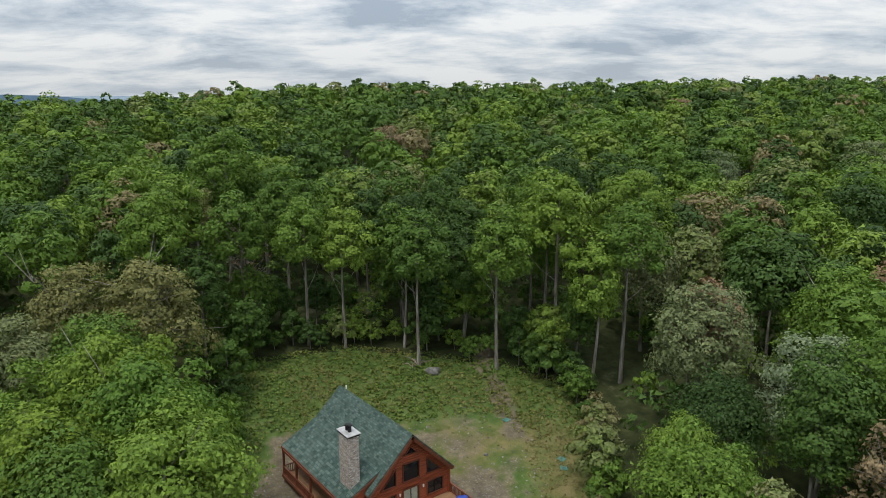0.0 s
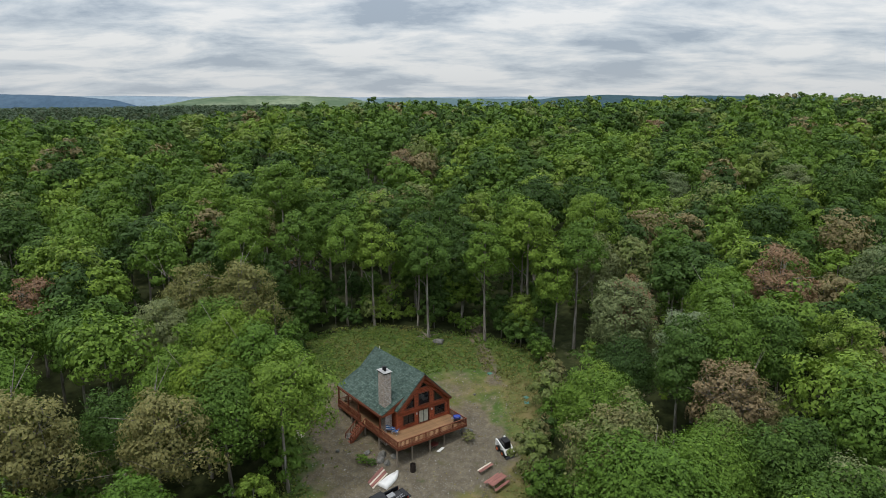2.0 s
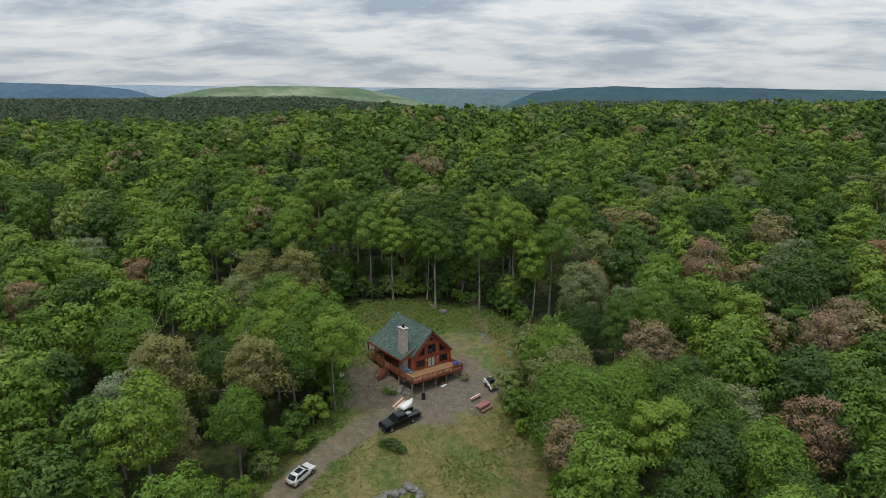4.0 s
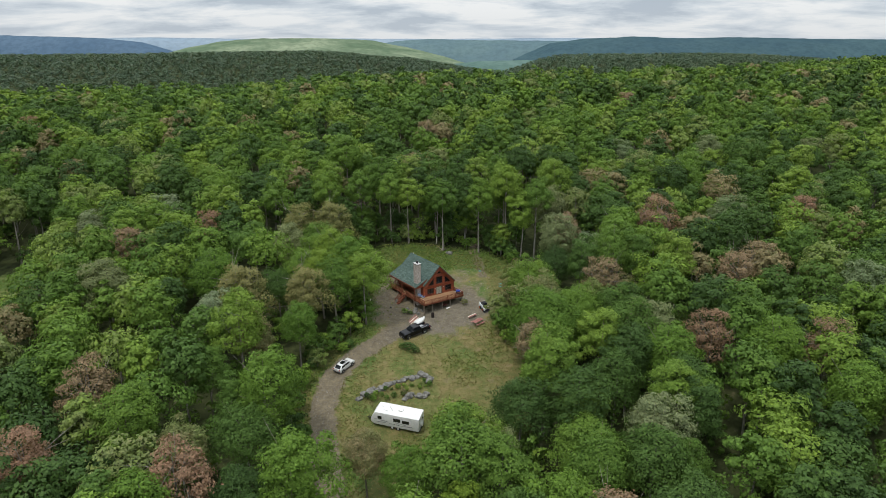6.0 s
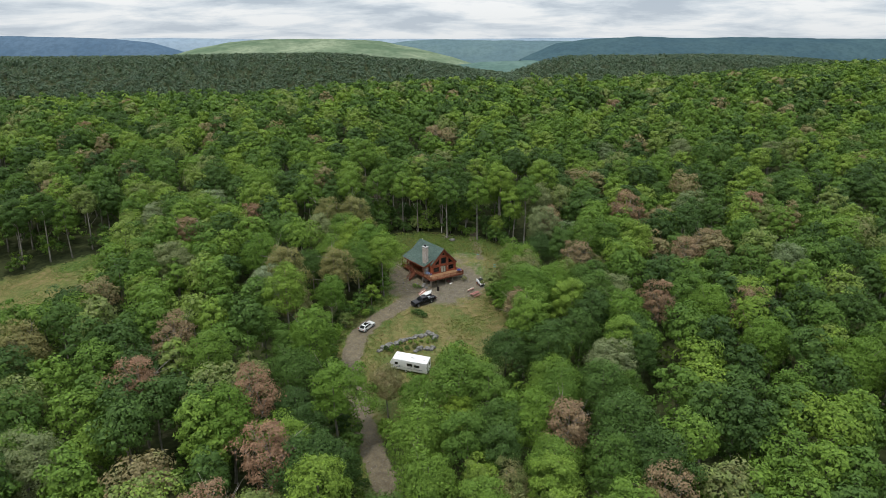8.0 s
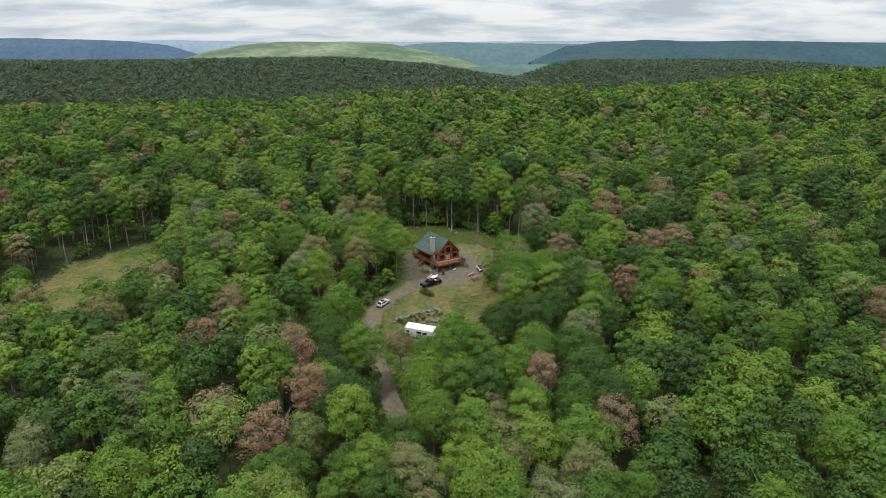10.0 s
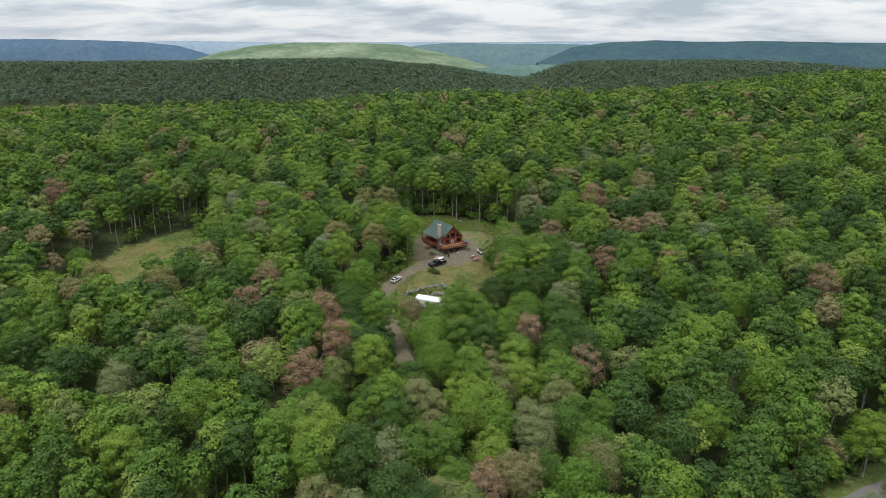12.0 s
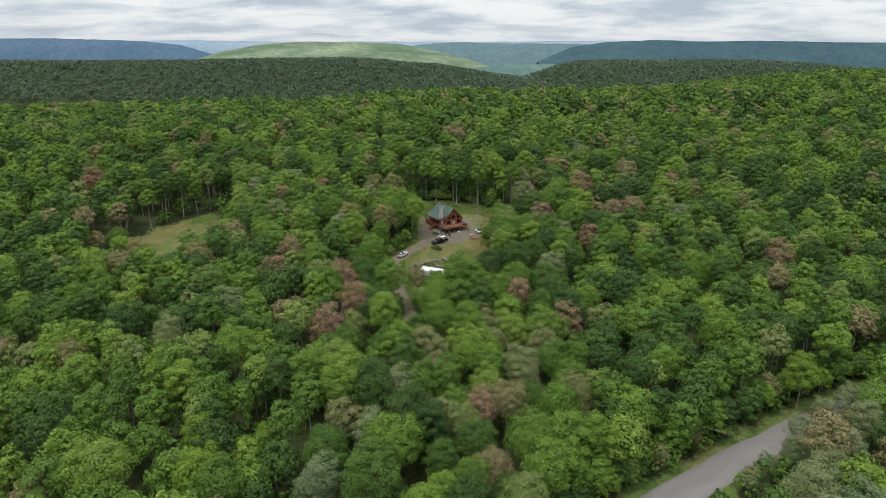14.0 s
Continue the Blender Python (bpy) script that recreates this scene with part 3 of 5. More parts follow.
# saplings along the clearing's edge
edge_line = CLEARING + CLEARING[:1]
count = 0
for (ax, ay), (bx, by) in zip(edge_line, edge_line[1:]):
    n = int(math.hypot(bx - ax, by - ay) / 1.9)
    for k in range(n):
        t = (k + rng.uniform(0.1, 0.9)) / n
        x, y = ax + (bx - ax) * t, ay + (by - ay) * t
        u, v = uv(x, y)
        x, y = x + rng.uniform(-1.2, 1.2) + (1.4 * S if u > 10 else 0), y + rng.uniform(-1.2, 1.2) + (1.4 * C if u > 10 else 0)
        if float(way_off(DRIVE, np.array(x), np.array(y))) < 2.6:
            continue
        if u > 14 and count % 2 == 0:
            plant(young, x + 3 * S * rng.uniform(0.3, 2), y + 3 * C * rng.uniform(0.3, 2), rng.uniform(0.7, 1.2), rng.uniform(0, 6.28), "young leafy tree under the tall ones", category="tree", group="young trees")
        plant(sapling_pattern[count % 2], x, y, rng.uniform(0.5, 1.25), rng.uniform(0, 6.28), "leafy green sapling at the edge of the woods", category="sapling", group="saplings of the edge", name="sapling")
        count += 1

# bushes beside the clearing, the truck and the deck
for x, y, size, wide in BUSHES:
    plant(sapling_pattern[0], x, y, size, x, "low leafy green bush growing in the grass", wide, "bush", "bushes of the clearing", "bush")

for k in range(52):
    x = -66 + 2.6 * k + rng.uniform(-0.8, 0.8)
    y = float(road_y(x)) + rng.uniform(5.0, 7.5)
    if abs(x + 62) > 4:
        plant(young, x, y, rng.uniform(0.6, 1.15), rng.uniform(0, 6.28), "young leafy tree above the roadside bank", category="tree", group="young trees")


def woods(name, which, puffs, per, size, label):
    """Many trees joined into one stretch of woods."""
    vs, fs, ts, o = [], [], [], 0
    for k in which:
        hi, w = rng.uniform(12, 17.5) * (0.55 if low[k] else 1), rng.uniform(2.8, 4.5)
        base = hi * rng.uniform(0.28, 0.48)
        v, f = leaf_cards(*crown_points(hi, w, base, puffs, per, size, 0.32, 0.72))
        v += np.array([px[k], py[k], float(height(px[k], py[k]))])
        t = rng.uniform(0, 0.93) if rng.uniform() > 0.04 else 1.0
        vs.append(v), fs.append(f + o), ts.append(np.full(len(v), t))
        o += len(v)
    ob = new(name, mesh_of(name, np.concatenate(vs), np.concatenate(fs), leaf_far, False, tint=np.concatenate(ts)))
    return tagged(ob, label, "woods", kind="stuff")


behind = (iu[rest] < -160) | ((iu[rest] < -60) & (np.abs(iv[rest]) > 45 + 0.70 * (iu[rest] + 222)))
inner = (iu[rest] <= 60) & (np.abs(iv[rest]) < 120) & ~behind
outer = ~inner & ~behind & (iu[rest] <= 110) & (np.abs(iv[rest]) < 200)
woods("woods_near", rest[inner], 30, 78, 0.355, "dense green broad-leaved woods on the hillside")
woods("woods_up_the_slope", rest[outer], 24, 44, 0.52, "dense green woods farther up the hillside")
woods("woods_of_the_crest", rest[~inner & ~outer & ~behind], 18, 26, 0.80, "dense green woods up to the hill's crest")
woods("woods_behind", rest[behind], 14, 18, 1.0, "green woods below the road")
# grey trunks that show below the joined crowns
vs, fs, o = [], [], 0
for k in rest[inner | outer]:
    z = float(height(px[k], py[k]))
    v, f = tube([(px[k], py[k], z - 0.3), (px[k] + rng.uniform(-0.4, 0.4), py[k] + rng.uniform(-0.4, 0.4), z + 5), (px[k], py[k], z + 10.5 * (0.55 if low[k] else 1))], (0.2, 0.15, 0.05), 5)
    vs.append(v), fs.append(f + o)
    o += len(v)
tagged(new("woods_trunks", mesh_of("woods_trunks", np.concatenate(vs), np.concatenate(fs), bark, True)), "grey trunks standing in the woods", "trunks", kind="stuff")

# low growth that closes the view of the forest floor
many = 1700
a, b = rng.uniform(-150, 62, many), rng.uniform(-110, 110, many)
ux, uy = xy(a, b)
rx2 = rng.uniform(-70, 75, 150)
ux, uy = np.concatenate([ux, rx2]), np.concatenate([uy, road_y(rx2) + rng.uniform(4.6, 11, 150)])
off = uy - road_y(ux)
ok = (depth_in(CLEARING, ux, uy) < -2.2) & (depth_in(MEADOW, ux, uy) < -1.0) & (way_off(DRIVE, ux, uy) > 3.4) & ~((off < 4.5) & (off > -6))
ux, uy = ux[ok], uy[ok]
vs, ts = [], []
for sx, sy in zip(ux, uy):
    hi = rng.uniform(3.2, 7.0)
    v, f = leaf_cards(*crown_points(hi, hi * rng.uniform(0.33, 0.5), 0.3, 9, 26, 0.38, 0.4, 0.6))
    vs.append(v + np.array([sx, sy, float(height(sx, sy))]))
    ts.append(np.full(len(v), rng.uniform(0.1, 0.75)))
vs = np.concatenate(vs)
tagged(new("undergrowth", mesh_of("undergrowth", vs, np.arange(len(vs)).reshape(-1, 3), leaf_far, False, tint=np.concatenate(ts))),
       "leafy green undergrowth between the trunks of the woods", "undergrowth", kind="stuff")


def far_woods(name, u0, u1, v0, v1, step, label):
    """Round tree tops on a ridge across the valley."""
    many = int((u1 - u0) * (v1 - v0) / step**2)
    a, b = rng.uniform(u0, u1, many), rng.uniform(v0, v1, many)
    x, y = xy(a, b)
    z = height(x, y)
    ok = (z > -42) & (np.abs(b) < 0.74 * (a + 260))
    x, y, z = x[ok], y[ok], z[ok]
    n = len(x)
    per = 26
    w, hi = rng.uniform(3.4, 6.2, (n, 1)), rng.uniform(5, 9.5, (n, 1))
    d = rng.normal(size=(n * per, 3)) + np.array([0, 0, 0.5])
    d /= np.linalg.norm(d, axis=1, keepdims=True)
    at = d * np.repeat(np.concatenate([w, w, hi * 0.7], 1), per, 0) * rng.uniform(0.75, 1.08, (n * per, 1))
    at += np.repeat(np.stack([x, y, z + 6], 1), per, 0)
    v, f = leaf_cards(at, d + np.array([0, 0, 0.4]) + rng.normal(size=d.shape) * 0.3, rng.uniform(1.6, 2.9, n * per))
    tint = np.repeat(rng.uniform(0.0, 0.95, n), per * 3)
    ob = new(name, mesh_of(name, v, f, hazed_ridge_leaf, False, tint=tint))
    return tagged(ob, label, "woods", kind="stuff")


# leaf greens of the ridge, with bluish aerial haze mixed into the colour
HAZED_RIDGE = ((0.0, (0.062, 0.098, 0.064)), (0.5, (0.072, 0.110, 0.068)), (0.9, (0.088, 0.118, 0.074)), (1.0, (0.094, 0.088, 0.060)))
hazed_ridge_leaf = leaf_material("leaves_of_the_ridge", "tint", HAZED_RIDGE)
far_woods("woods_of_the_next_ridge", 880, 1420, -1150, 1150, 8.8, "dark green woods on the next ridge")

# woods on the farther shoulder of the hill
many = 2600
a, b = rng.uniform(195, 600, many), rng.uniform(110, 640, many)
x, y = xy(a, b)
ok = (height(x, y) > 0) & (b < 0.74 * (a + 260)) & ((b > 325) | (a > 206))
x, y = x[ok], y[ok]
vs, ts = [], []
for sx, sy in zip(x, y):
    v, f = leaf_cards(*crown_points(rng.uniform(12, 17), rng.uniform(3.4, 5.2), 5.0, 12, 16, 1.15, 0.3, 0.75))
    vs.append(v + np.array([sx, sy, float(height(sx, sy))]))
    ts.append(np.full(len(v), rng.uniform(0, 0.9)))
vs = np.concatenate(vs)
tagged(new("woods_of_the_shoulder", mesh_of("woods_of_the_shoulder", vs, np.arange(len(vs)).reshape(-1, 3), leaf_far, False, tint=np.concatenate(ts))),
       "green woods on the hill's farther shoulder", "woods", kind="stuff")


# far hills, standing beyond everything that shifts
def far_hill(name, distance, skyline, hazed_colours, label, depth=500.0):
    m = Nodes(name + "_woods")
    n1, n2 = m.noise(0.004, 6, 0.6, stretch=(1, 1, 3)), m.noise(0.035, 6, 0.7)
    # the haze of distance is painted into both base colours
    col = m.mix(m.grey(n1, 0.40, 0.60), hazed_colours[0], hazed_colours[1])
    col = m.mix(m.grey(n2, 0.42, 0.6, 0, 0.5), col, tuple(0.72 * q for q in hazed_colours[0]))
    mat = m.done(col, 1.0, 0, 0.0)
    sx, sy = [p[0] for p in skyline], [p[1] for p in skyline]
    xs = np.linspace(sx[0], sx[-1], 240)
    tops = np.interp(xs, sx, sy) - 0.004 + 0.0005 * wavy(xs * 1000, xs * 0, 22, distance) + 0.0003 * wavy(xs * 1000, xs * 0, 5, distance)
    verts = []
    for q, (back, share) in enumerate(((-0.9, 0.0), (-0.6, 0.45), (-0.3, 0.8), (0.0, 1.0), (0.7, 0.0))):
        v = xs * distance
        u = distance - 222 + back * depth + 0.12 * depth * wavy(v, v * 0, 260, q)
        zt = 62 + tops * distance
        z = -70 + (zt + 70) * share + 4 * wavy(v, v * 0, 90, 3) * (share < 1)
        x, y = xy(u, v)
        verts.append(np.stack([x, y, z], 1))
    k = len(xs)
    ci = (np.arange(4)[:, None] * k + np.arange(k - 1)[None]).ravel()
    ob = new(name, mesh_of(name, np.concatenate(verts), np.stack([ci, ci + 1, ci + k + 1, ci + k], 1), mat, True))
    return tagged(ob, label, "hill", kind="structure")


far_hill("backdrop_hill_west", 3850, [(-0.80, 0.008), (-0.70, 0.0125), (-0.57, 0.013), (-0.45, 0.0095), (-0.39, 0.004), (-0.33, -0.014)], ((0.069, 0.112, 0.162), (0.083, 0.127, 0.176)), "wooded hill on the horizon, its haze painted in blue", 250)
far_hill("backdrop_range", 4020, [(-0.9, 0.006), (-0.5, 0.0085), (-0.38, 0.0105), (-0.25, 0.009), (0.0, 0.0085), (0.2, 0.010), (0.5, 0.009), (0.9, 0.007)], ((0.204, 0.264, 0.318), (0.230, 0.288, 0.333)), "range at the horizon, its haze painted in pale blue", 200)
# sunlight on this hill is painted in as paler green patches, with some haze
far_hill("backdrop_hill_bright", 3000, [(-0.385, -0.020), (-0.33, -0.004), (-0.28, 0.004), (-0.22, 0.008), (-0.15, 0.0085), (-0.07, 0.0055), (-0.02, -0.004), (0.03, -0.016), (0.07, -0.028)], ((0.096, 0.138, 0.086), (0.211, 0.250, 0.165)), "wooded hill across the valley, sunlight and haze painted in pale green", 700)
far_hill("backdrop_hill_middle", 3700, [(-0.12, -0.01), (-0.04, 0.005), (0.01, 0.0085), (0.09, 0.0065), (0.2, 0.006), (0.3, -0.01)], ((0.094, 0.144, 0.159), (0.112, 0.166, 0.167)), "hill with blue-green haze painted on", 300)
far_hill("backdrop_hill_east", 3450, [(0.13, -0.02), (0.18, 0.002), (0.23, 0.0085), (0.30, 0.0115), (0.36, 0.009), (0.42, 0.0105), (0.50, 0.0095), (0.60, 0.008), (0.67, 0.007), (0.80, 0.005)], ((0.043, 0.078, 0.095), (0.055, 0.095, 0.106)), "wooded hills with dark blue-green haze painted on", 350)

far_hill("backdrop_valley", 2400, [(-0.05, -0.045), (0.02, -0.030), (0.08, -0.0235), (0.14, -0.022), (0.22, -0.026), (0.32, -0.04)], ((0.077, 0.130, 0.112), (0.105, 0.161, 0.140)), "wooded valley side with its haze painted on", 300)

# grass tufts and weeds over the clearing
gx, gy = rng.uniform(-58, 26, 90000), rng.uniform(-60, 33, 90000)
gx, gy = np.concatenate([gx, rng.uniform(-102, -60, 14000)]), np.concatenate([gy, rng.uniform(12, 68, 14000)])
ok = (depth_in(CLEARING, gx, gy) > -1.0) | (depth_in(MEADOW, gx, gy) > 0)
ok &= (way_off(DRIVE, gx, gy) > 1.9 + rng.uniform(-0.3, 0.5, len(gx))) & ((depth_in(PAD, gx, gy) < rng.uniform(-0.8, 0.3, len(gx))) | (rng.uniform(0, 1, len(gx)) < 0.05))
ok &= ~((gx > -5.6) & (gx < 3.7) & (gy > -2.9) & (gy < 10.3))
gx, gy = gx[ok], gy[ok]
guu, gvv = uv(gx, gy)
rich = np.clip((0.75 * ease(7, 14, guu) + 0.5 * ease(-9, -14, gvv)) * ease(-60, -50, gvv) + 0.12 * ease(-50, -60, gvv) + 0.6 * (wavy(gx, gy, 4.0, 2) > 0.35), 0, 1)
n = len(gx)
at = np.stack([gx, gy, height(gx, gy) + 0.06 + 0.10 * rich], 1)
at = np.repeat(at, 3, 0) + rng.normal(size=(3 * n, 3)) * np.array([0.12, 0.12, 0.04])
rich3 = np.repeat(rich, 3)
v, f = leaf_cards(at, rng.normal(size=(3 * n, 3)) * np.array([1, 1, 0.5]) + np.array([0, 0, 1.3]), (0.12 + 0.08 * rich3) * rng.uniform(0.6, 1.4, 3 * n))
GRASS = ((0.0, (0.211, 0.170, 0.085)), (0.3, (0.184, 0.160, 0.065)), (0.6, (0.143, 0.163, 0.041)), (0.85, (0.105, 0.167, 0.034)), (1.0, (0.116, 0.197, 0.037)))
grass_leaf = leaf_material("grass_blades", "tint", GRASS)
tone = np.clip(0.22 * np.repeat(gvv < -55, 9) + np.repeat(0.10 + 0.55 * rich + rng.uniform(-0.12, 0.3, n) + 0.18 * wavy(gx, gy, 2.2, 4), 3 * 3), 0, 1)
tagged(new("meadow_grass", mesh_of("meadow_grass", v, f, grass_leaf, False, tint=tone)), "dry tawny grass and green weeds of the clearing", "grass", kind="stuff")


# overhead cables that cross the drive and the road
for shift in (0.0, 0.45):
    pts = []
    for k in range(13):
        t = k / 12
        pts.append((-52 + 36 * t + shift, -64 - 68 * t, -1.5 - 6.0 * t - 3.2 * t * (1 - t) - shift))
    v, f = tube(pts, [0.022] * 13, 5)
    tagged(new("overhead_cable", mesh_of("overhead_cable", v, f, bark, True)), "thin grey overhead cable strung between the trees", "cable", "overhead cables")

# loose stones strewn over the pad and the drive
sx, sy = rng.uniform(-46, 16, 26000), rng.uniform(-45, 18, 26000)
ok = (depth_in(PAD, sx, sy) > -1.5) | (way_off(DRIVE, sx, sy) < 1.9)
ok &= ~((sx > -5.6) & (sx < 3.7) & (sy > -2.9) & (sy < 10.3))
sx, sy = sx[ok], sy[ok]
n = len(sx)
lump = np.array([(1, 0, 0), (-0.5, 0.85, 0), (-0.5, -0.85, 0), (0.1, 0, 0.8)])
size = 0.03 + 0.11 * rng.uniform(0, 1, (n, 1, 1)) ** 4
v = (lump[None] + rng.normal(size=(n, 4, 3)) * 0.2) * size + np.stack([sx, sy, height(sx, sy)], 1)[:, None]
f = np.array([(0, 1, 3), (1, 2, 3), (2, 0, 3)])[None] + (np.arange(n) * 4)[:, None, None]
PEBBLE = ((0.0, (0.062, 0.056, 0.046)), (0.6, (0.149, 0.136, 0.118)), (1.0, (0.260, 0.248, 0.223)))
m = Nodes("loose_stones")
pebble = m.done(m.ramp(m.node("ShaderNodeNewGeometry").outputs["Random Per Island"], *PEBBLE), 0.95, 0, 0.1)
tagged(new("gravel_stones", mesh_of("gravel_stones", v.reshape(-1, 3), f.reshape(-1, 3), pebble)), "loose grey stones strewn over the gravel", "gravel", kind="stuff")


# ---- shaping helpers ----
def part(name, bm, material, parent, label=""):
    """Links a bmesh, built in the parent's own space, as one mesh under it."""
    me = bpy.data.meshes.new(name)
    bm.to_mesh(me)
    bm.free()
    me.materials.append(material)
    ob = new(name, me)
    ob.parent = parent
    return tagged(ob, label)


def twin(ob, m, parent=None):
    """Another piece on the same mesh."""
    o = new(ob.name.split(".")[0], ob.data)
    o.parent = parent or ob.parent
    o.matrix_basis = m
    return o


def box(x0, x1, y0, y1, z0, z1, bevel=0.0, bm=None):
    bm = bm or bmesh.new()
    r = bmesh.ops.create_cube(bm, size=1, matrix=Matrix.LocRotScale(((x0 + x1) / 2, (y0 + y1) / 2, (z0 + z1) / 2), None, (x1 - x0, y1 - y0, z1 - z0)))
    if bevel:
        edges = list({e for v in r["verts"] for e in v.link_edges})
        bmesh.ops.bevel(bm, geom=edges, offset=bevel, segments=2, affect="EDGES", profile=0.5)
    return bm


def slab(points, axis, a, b, bm=None, bevel=0.0):
    """A flat outline drawn out along an axis from a to b. points: the two other coordinates in order."""
    bm = bm or bmesh.new()

    def at(p, d):
        return {"x": (d, p[0], p[1]), "y": (p[0], d, p[1]), "z": (p[0], p[1], d)}[axis]

    v0, v1 = [bm.verts.new(at(p, a)) for p in points], [bm.verts.new(at(p, b)) for p in points]
    fs = [bm.faces.new(v0), bm.faces.new(v1)]
    for i in range(len(points)):
        j = (i + 1) % len(points)
        fs.append(bm.faces.new((v0[i], v0[j], v1[j], v1[i])))
    bmesh.ops.recalc_face_normals(bm, faces=fs)
    if bevel:
        bmesh.ops.bevel(bm, geom=list({e for f in fs for e in f.edges}), offset=bevel, segments=2, affect="EDGES", profile=0.5)
    return bm


def rod(p, q, r, r2=None, sides=10, bm=None):
    bm = bm or bmesh.new()
    p, q = Vector(p), Vector(q)
    turn = (q - p).to_track_quat("Z", "Y").to_matrix().to_4x4()
    bmesh.ops.create_cone(bm, cap_ends=True, segments=sides, radius1=r, radius2=r if r2 is None else r2, depth=(q - p).length,
                          matrix=Matrix.Translation((p + q) / 2) @ turn)
    return bm


def beam(p, q, w, h, bm=None):
    """A squared timber between two places."""
    bm = bm or bmesh.new()
    p, q = Vector(p), Vector(q)
    turn = (q - p).to_track_quat("Y", "Z").to_matrix().to_4x4()
    bmesh.ops.create_cube(bm, size=1, matrix=Matrix.Translation((p + q) / 2) @ turn @ Matrix.Diagonal((w, (q - p).length, h, 1)))
    return bm


def thing(name, x, y, z, turn, label, category, group=""):
    ob = new(name)
    ob.matrix_basis = pose(x, y, z, 0, 0, turn)
    return tagged(ob, label, category, group)


# ---- materials of the cabin and the things ----
def wood_stain(name, colour, along=(1, 8, 8), local=True, vary=0.45):
    m = Nodes(name)
    a, b = m.noise(1.1, 5, stretch=along, local=local), m.noise(6, 4, stretch=along, local=local)
    c = m.mix(m.grey(a, 0.3, 0.7), tuple(v * (1 - vary) for v in colour), tuple(v * (1 + vary * 0.4) for v in colour))
    c = m.mix(m.grey(b, 0.5, 0.8, 0, 0.5), c, tuple(v * 0.5 for v in colour))
    o = m.node("ShaderNodeObjectInfo").outputs["Random"]
    c = m.mix(1.0, c, m.grey(o, 0.0, 1.0, 0.82, 1.1), "MULTIPLY")
    m.bump(b, 0.3, 0.01)
    return m.done(c, 0.55, 0, 0.4)


log_red = wood_stain("red_stained_logs", (0.31, 0.070, 0.026))
trim_red = wood_stain("brown_stained_trim", (0.17, 0.050, 0.024))
rail_red = wood_stain("stained_railing", (0.20, 0.060, 0.030), (5, 5, 5))
deck_tan = wood_stain("tan_deck_boards", (0.30, 0.175, 0.090), (0.6, 3, 3), vary=0.25)
grey_wood = wood_stain("weathered_timber", (0.26, 0.215, 0.17), (4, 4, 1))
steel = plain("dark_metal", (0.02, 0.02, 0.022), 0.35, 0.6)
white_paint = plain("white_paint", (0.72, 0.72, 0.70), 0.35, 0, 0.12, 1.5)
black_paint = plain("black_car_paint", (0.007, 0.0075, 0.009), 0.16, 0, 0.2, 1.0, 0.28)
black_plastic = plain("black_plastic", (0.03, 0.03, 0.032), 0.7)
rubber = plain("tyre_rubber", (0.022, 0.022, 0.023), 0.85)
alloy = plain("alloy", (0.45, 0.45, 0.46), 0.3, 0.9)
silver_paint = plain("pale_silver_paint", (0.62, 0.62, 0.60), 0.25, 0.1, 0.12, 1.0, 0.6)
red_light = plain("red_lamp", (0.35, 0.02, 0.015), 0.2)
white_light = plain("clear_lamp", (0.7, 0.7, 0.68), 0.15)
red_wood = wood_stain("faded_red_boards", (0.30, 0.125, 0.10), (1, 6, 6))
pale_board = wood_stain("bare_pale_board", (0.62, 0.56, 0.46), (1, 6, 6), vary=0.15)
blue_cloth = plain("blue_cover", (0.02, 0.05, 0.32), 0.55)
curtain = plain("pale_curtain", (0.42, 0.44, 0.36), 0.85, 0, 0.2)
orange_rim = plain("orange_wheel_rim", (0.55, 0.12, 0.03), 0.5)

glass = Nodes("window_glass")
glass = glass.done((0.012, 0.014, 0.016), 0.06, 0, 0.6)

m = Nodes("green_shingles")
slope = m.node("ShaderNodeCombineXYZ")
sep = m.node("ShaderNodeSeparateXYZ")
m.l.new(m.node("ShaderNodeTexCoord").outputs["Object"], sep.inputs[0])
m.l.new(sep.outputs[1], slope.inputs[0])
m.l.new(m.math("MULTIPLY", sep.outputs[2], 1.42), slope.inputs[1])
tile = m.node("ShaderNodeTexBrick")
tile.offset = 0.41
tile.inputs["Scale"].default_value, tile.inputs["Mortar Size"].default_value = 1.0, 0.012
tile.inputs["Brick Width"].default_value, tile.inputs["Row Height"].default_value = 0.30, 0.15
tile.inputs["Color1"].default_value, tile.inputs["Color2"].default_value = (0.036, 0.064, 0.054, 1), (0.098, 0.138, 0.116, 1)
tile.inputs["Mortar"].default_value = (0.046, 0.072, 0.062, 1)
m.l.new(slope.outputs[0], tile.inputs["Vector"])
grain = m.noise(2.2, 6, local=True)
c = m.mix(1.0, tile.outputs["Color"], m.grey(grain, 0.3, 0.75, 0.72, 1.2), "MULTIPLY")
m.bump(tile.outputs["Fac"], -0.25, 0.015)
shingle = m.done(c, 0.9, 0, 0.2)

m = Nodes("field_stone")
cells = m.node("ShaderNodeTexVoronoi")
cells.inputs["Scale"].default_value = 6.0
m.l.new(m.where((1, 1, 1.7), local=True), cells.inputs["Vector"])
seam = m.node("ShaderNodeTexVoronoi")
seam.feature = "DISTANCE_TO_EDGE"
seam.inputs["Scale"].default_value = 6.0
m.l.new(m.where((1, 1, 1.7), local=True), seam.inputs["Vector"])
hue = m.node("ShaderNodeSeparateXYZ")
m.l.new(cells.outputs["Color"], hue.inputs[0])
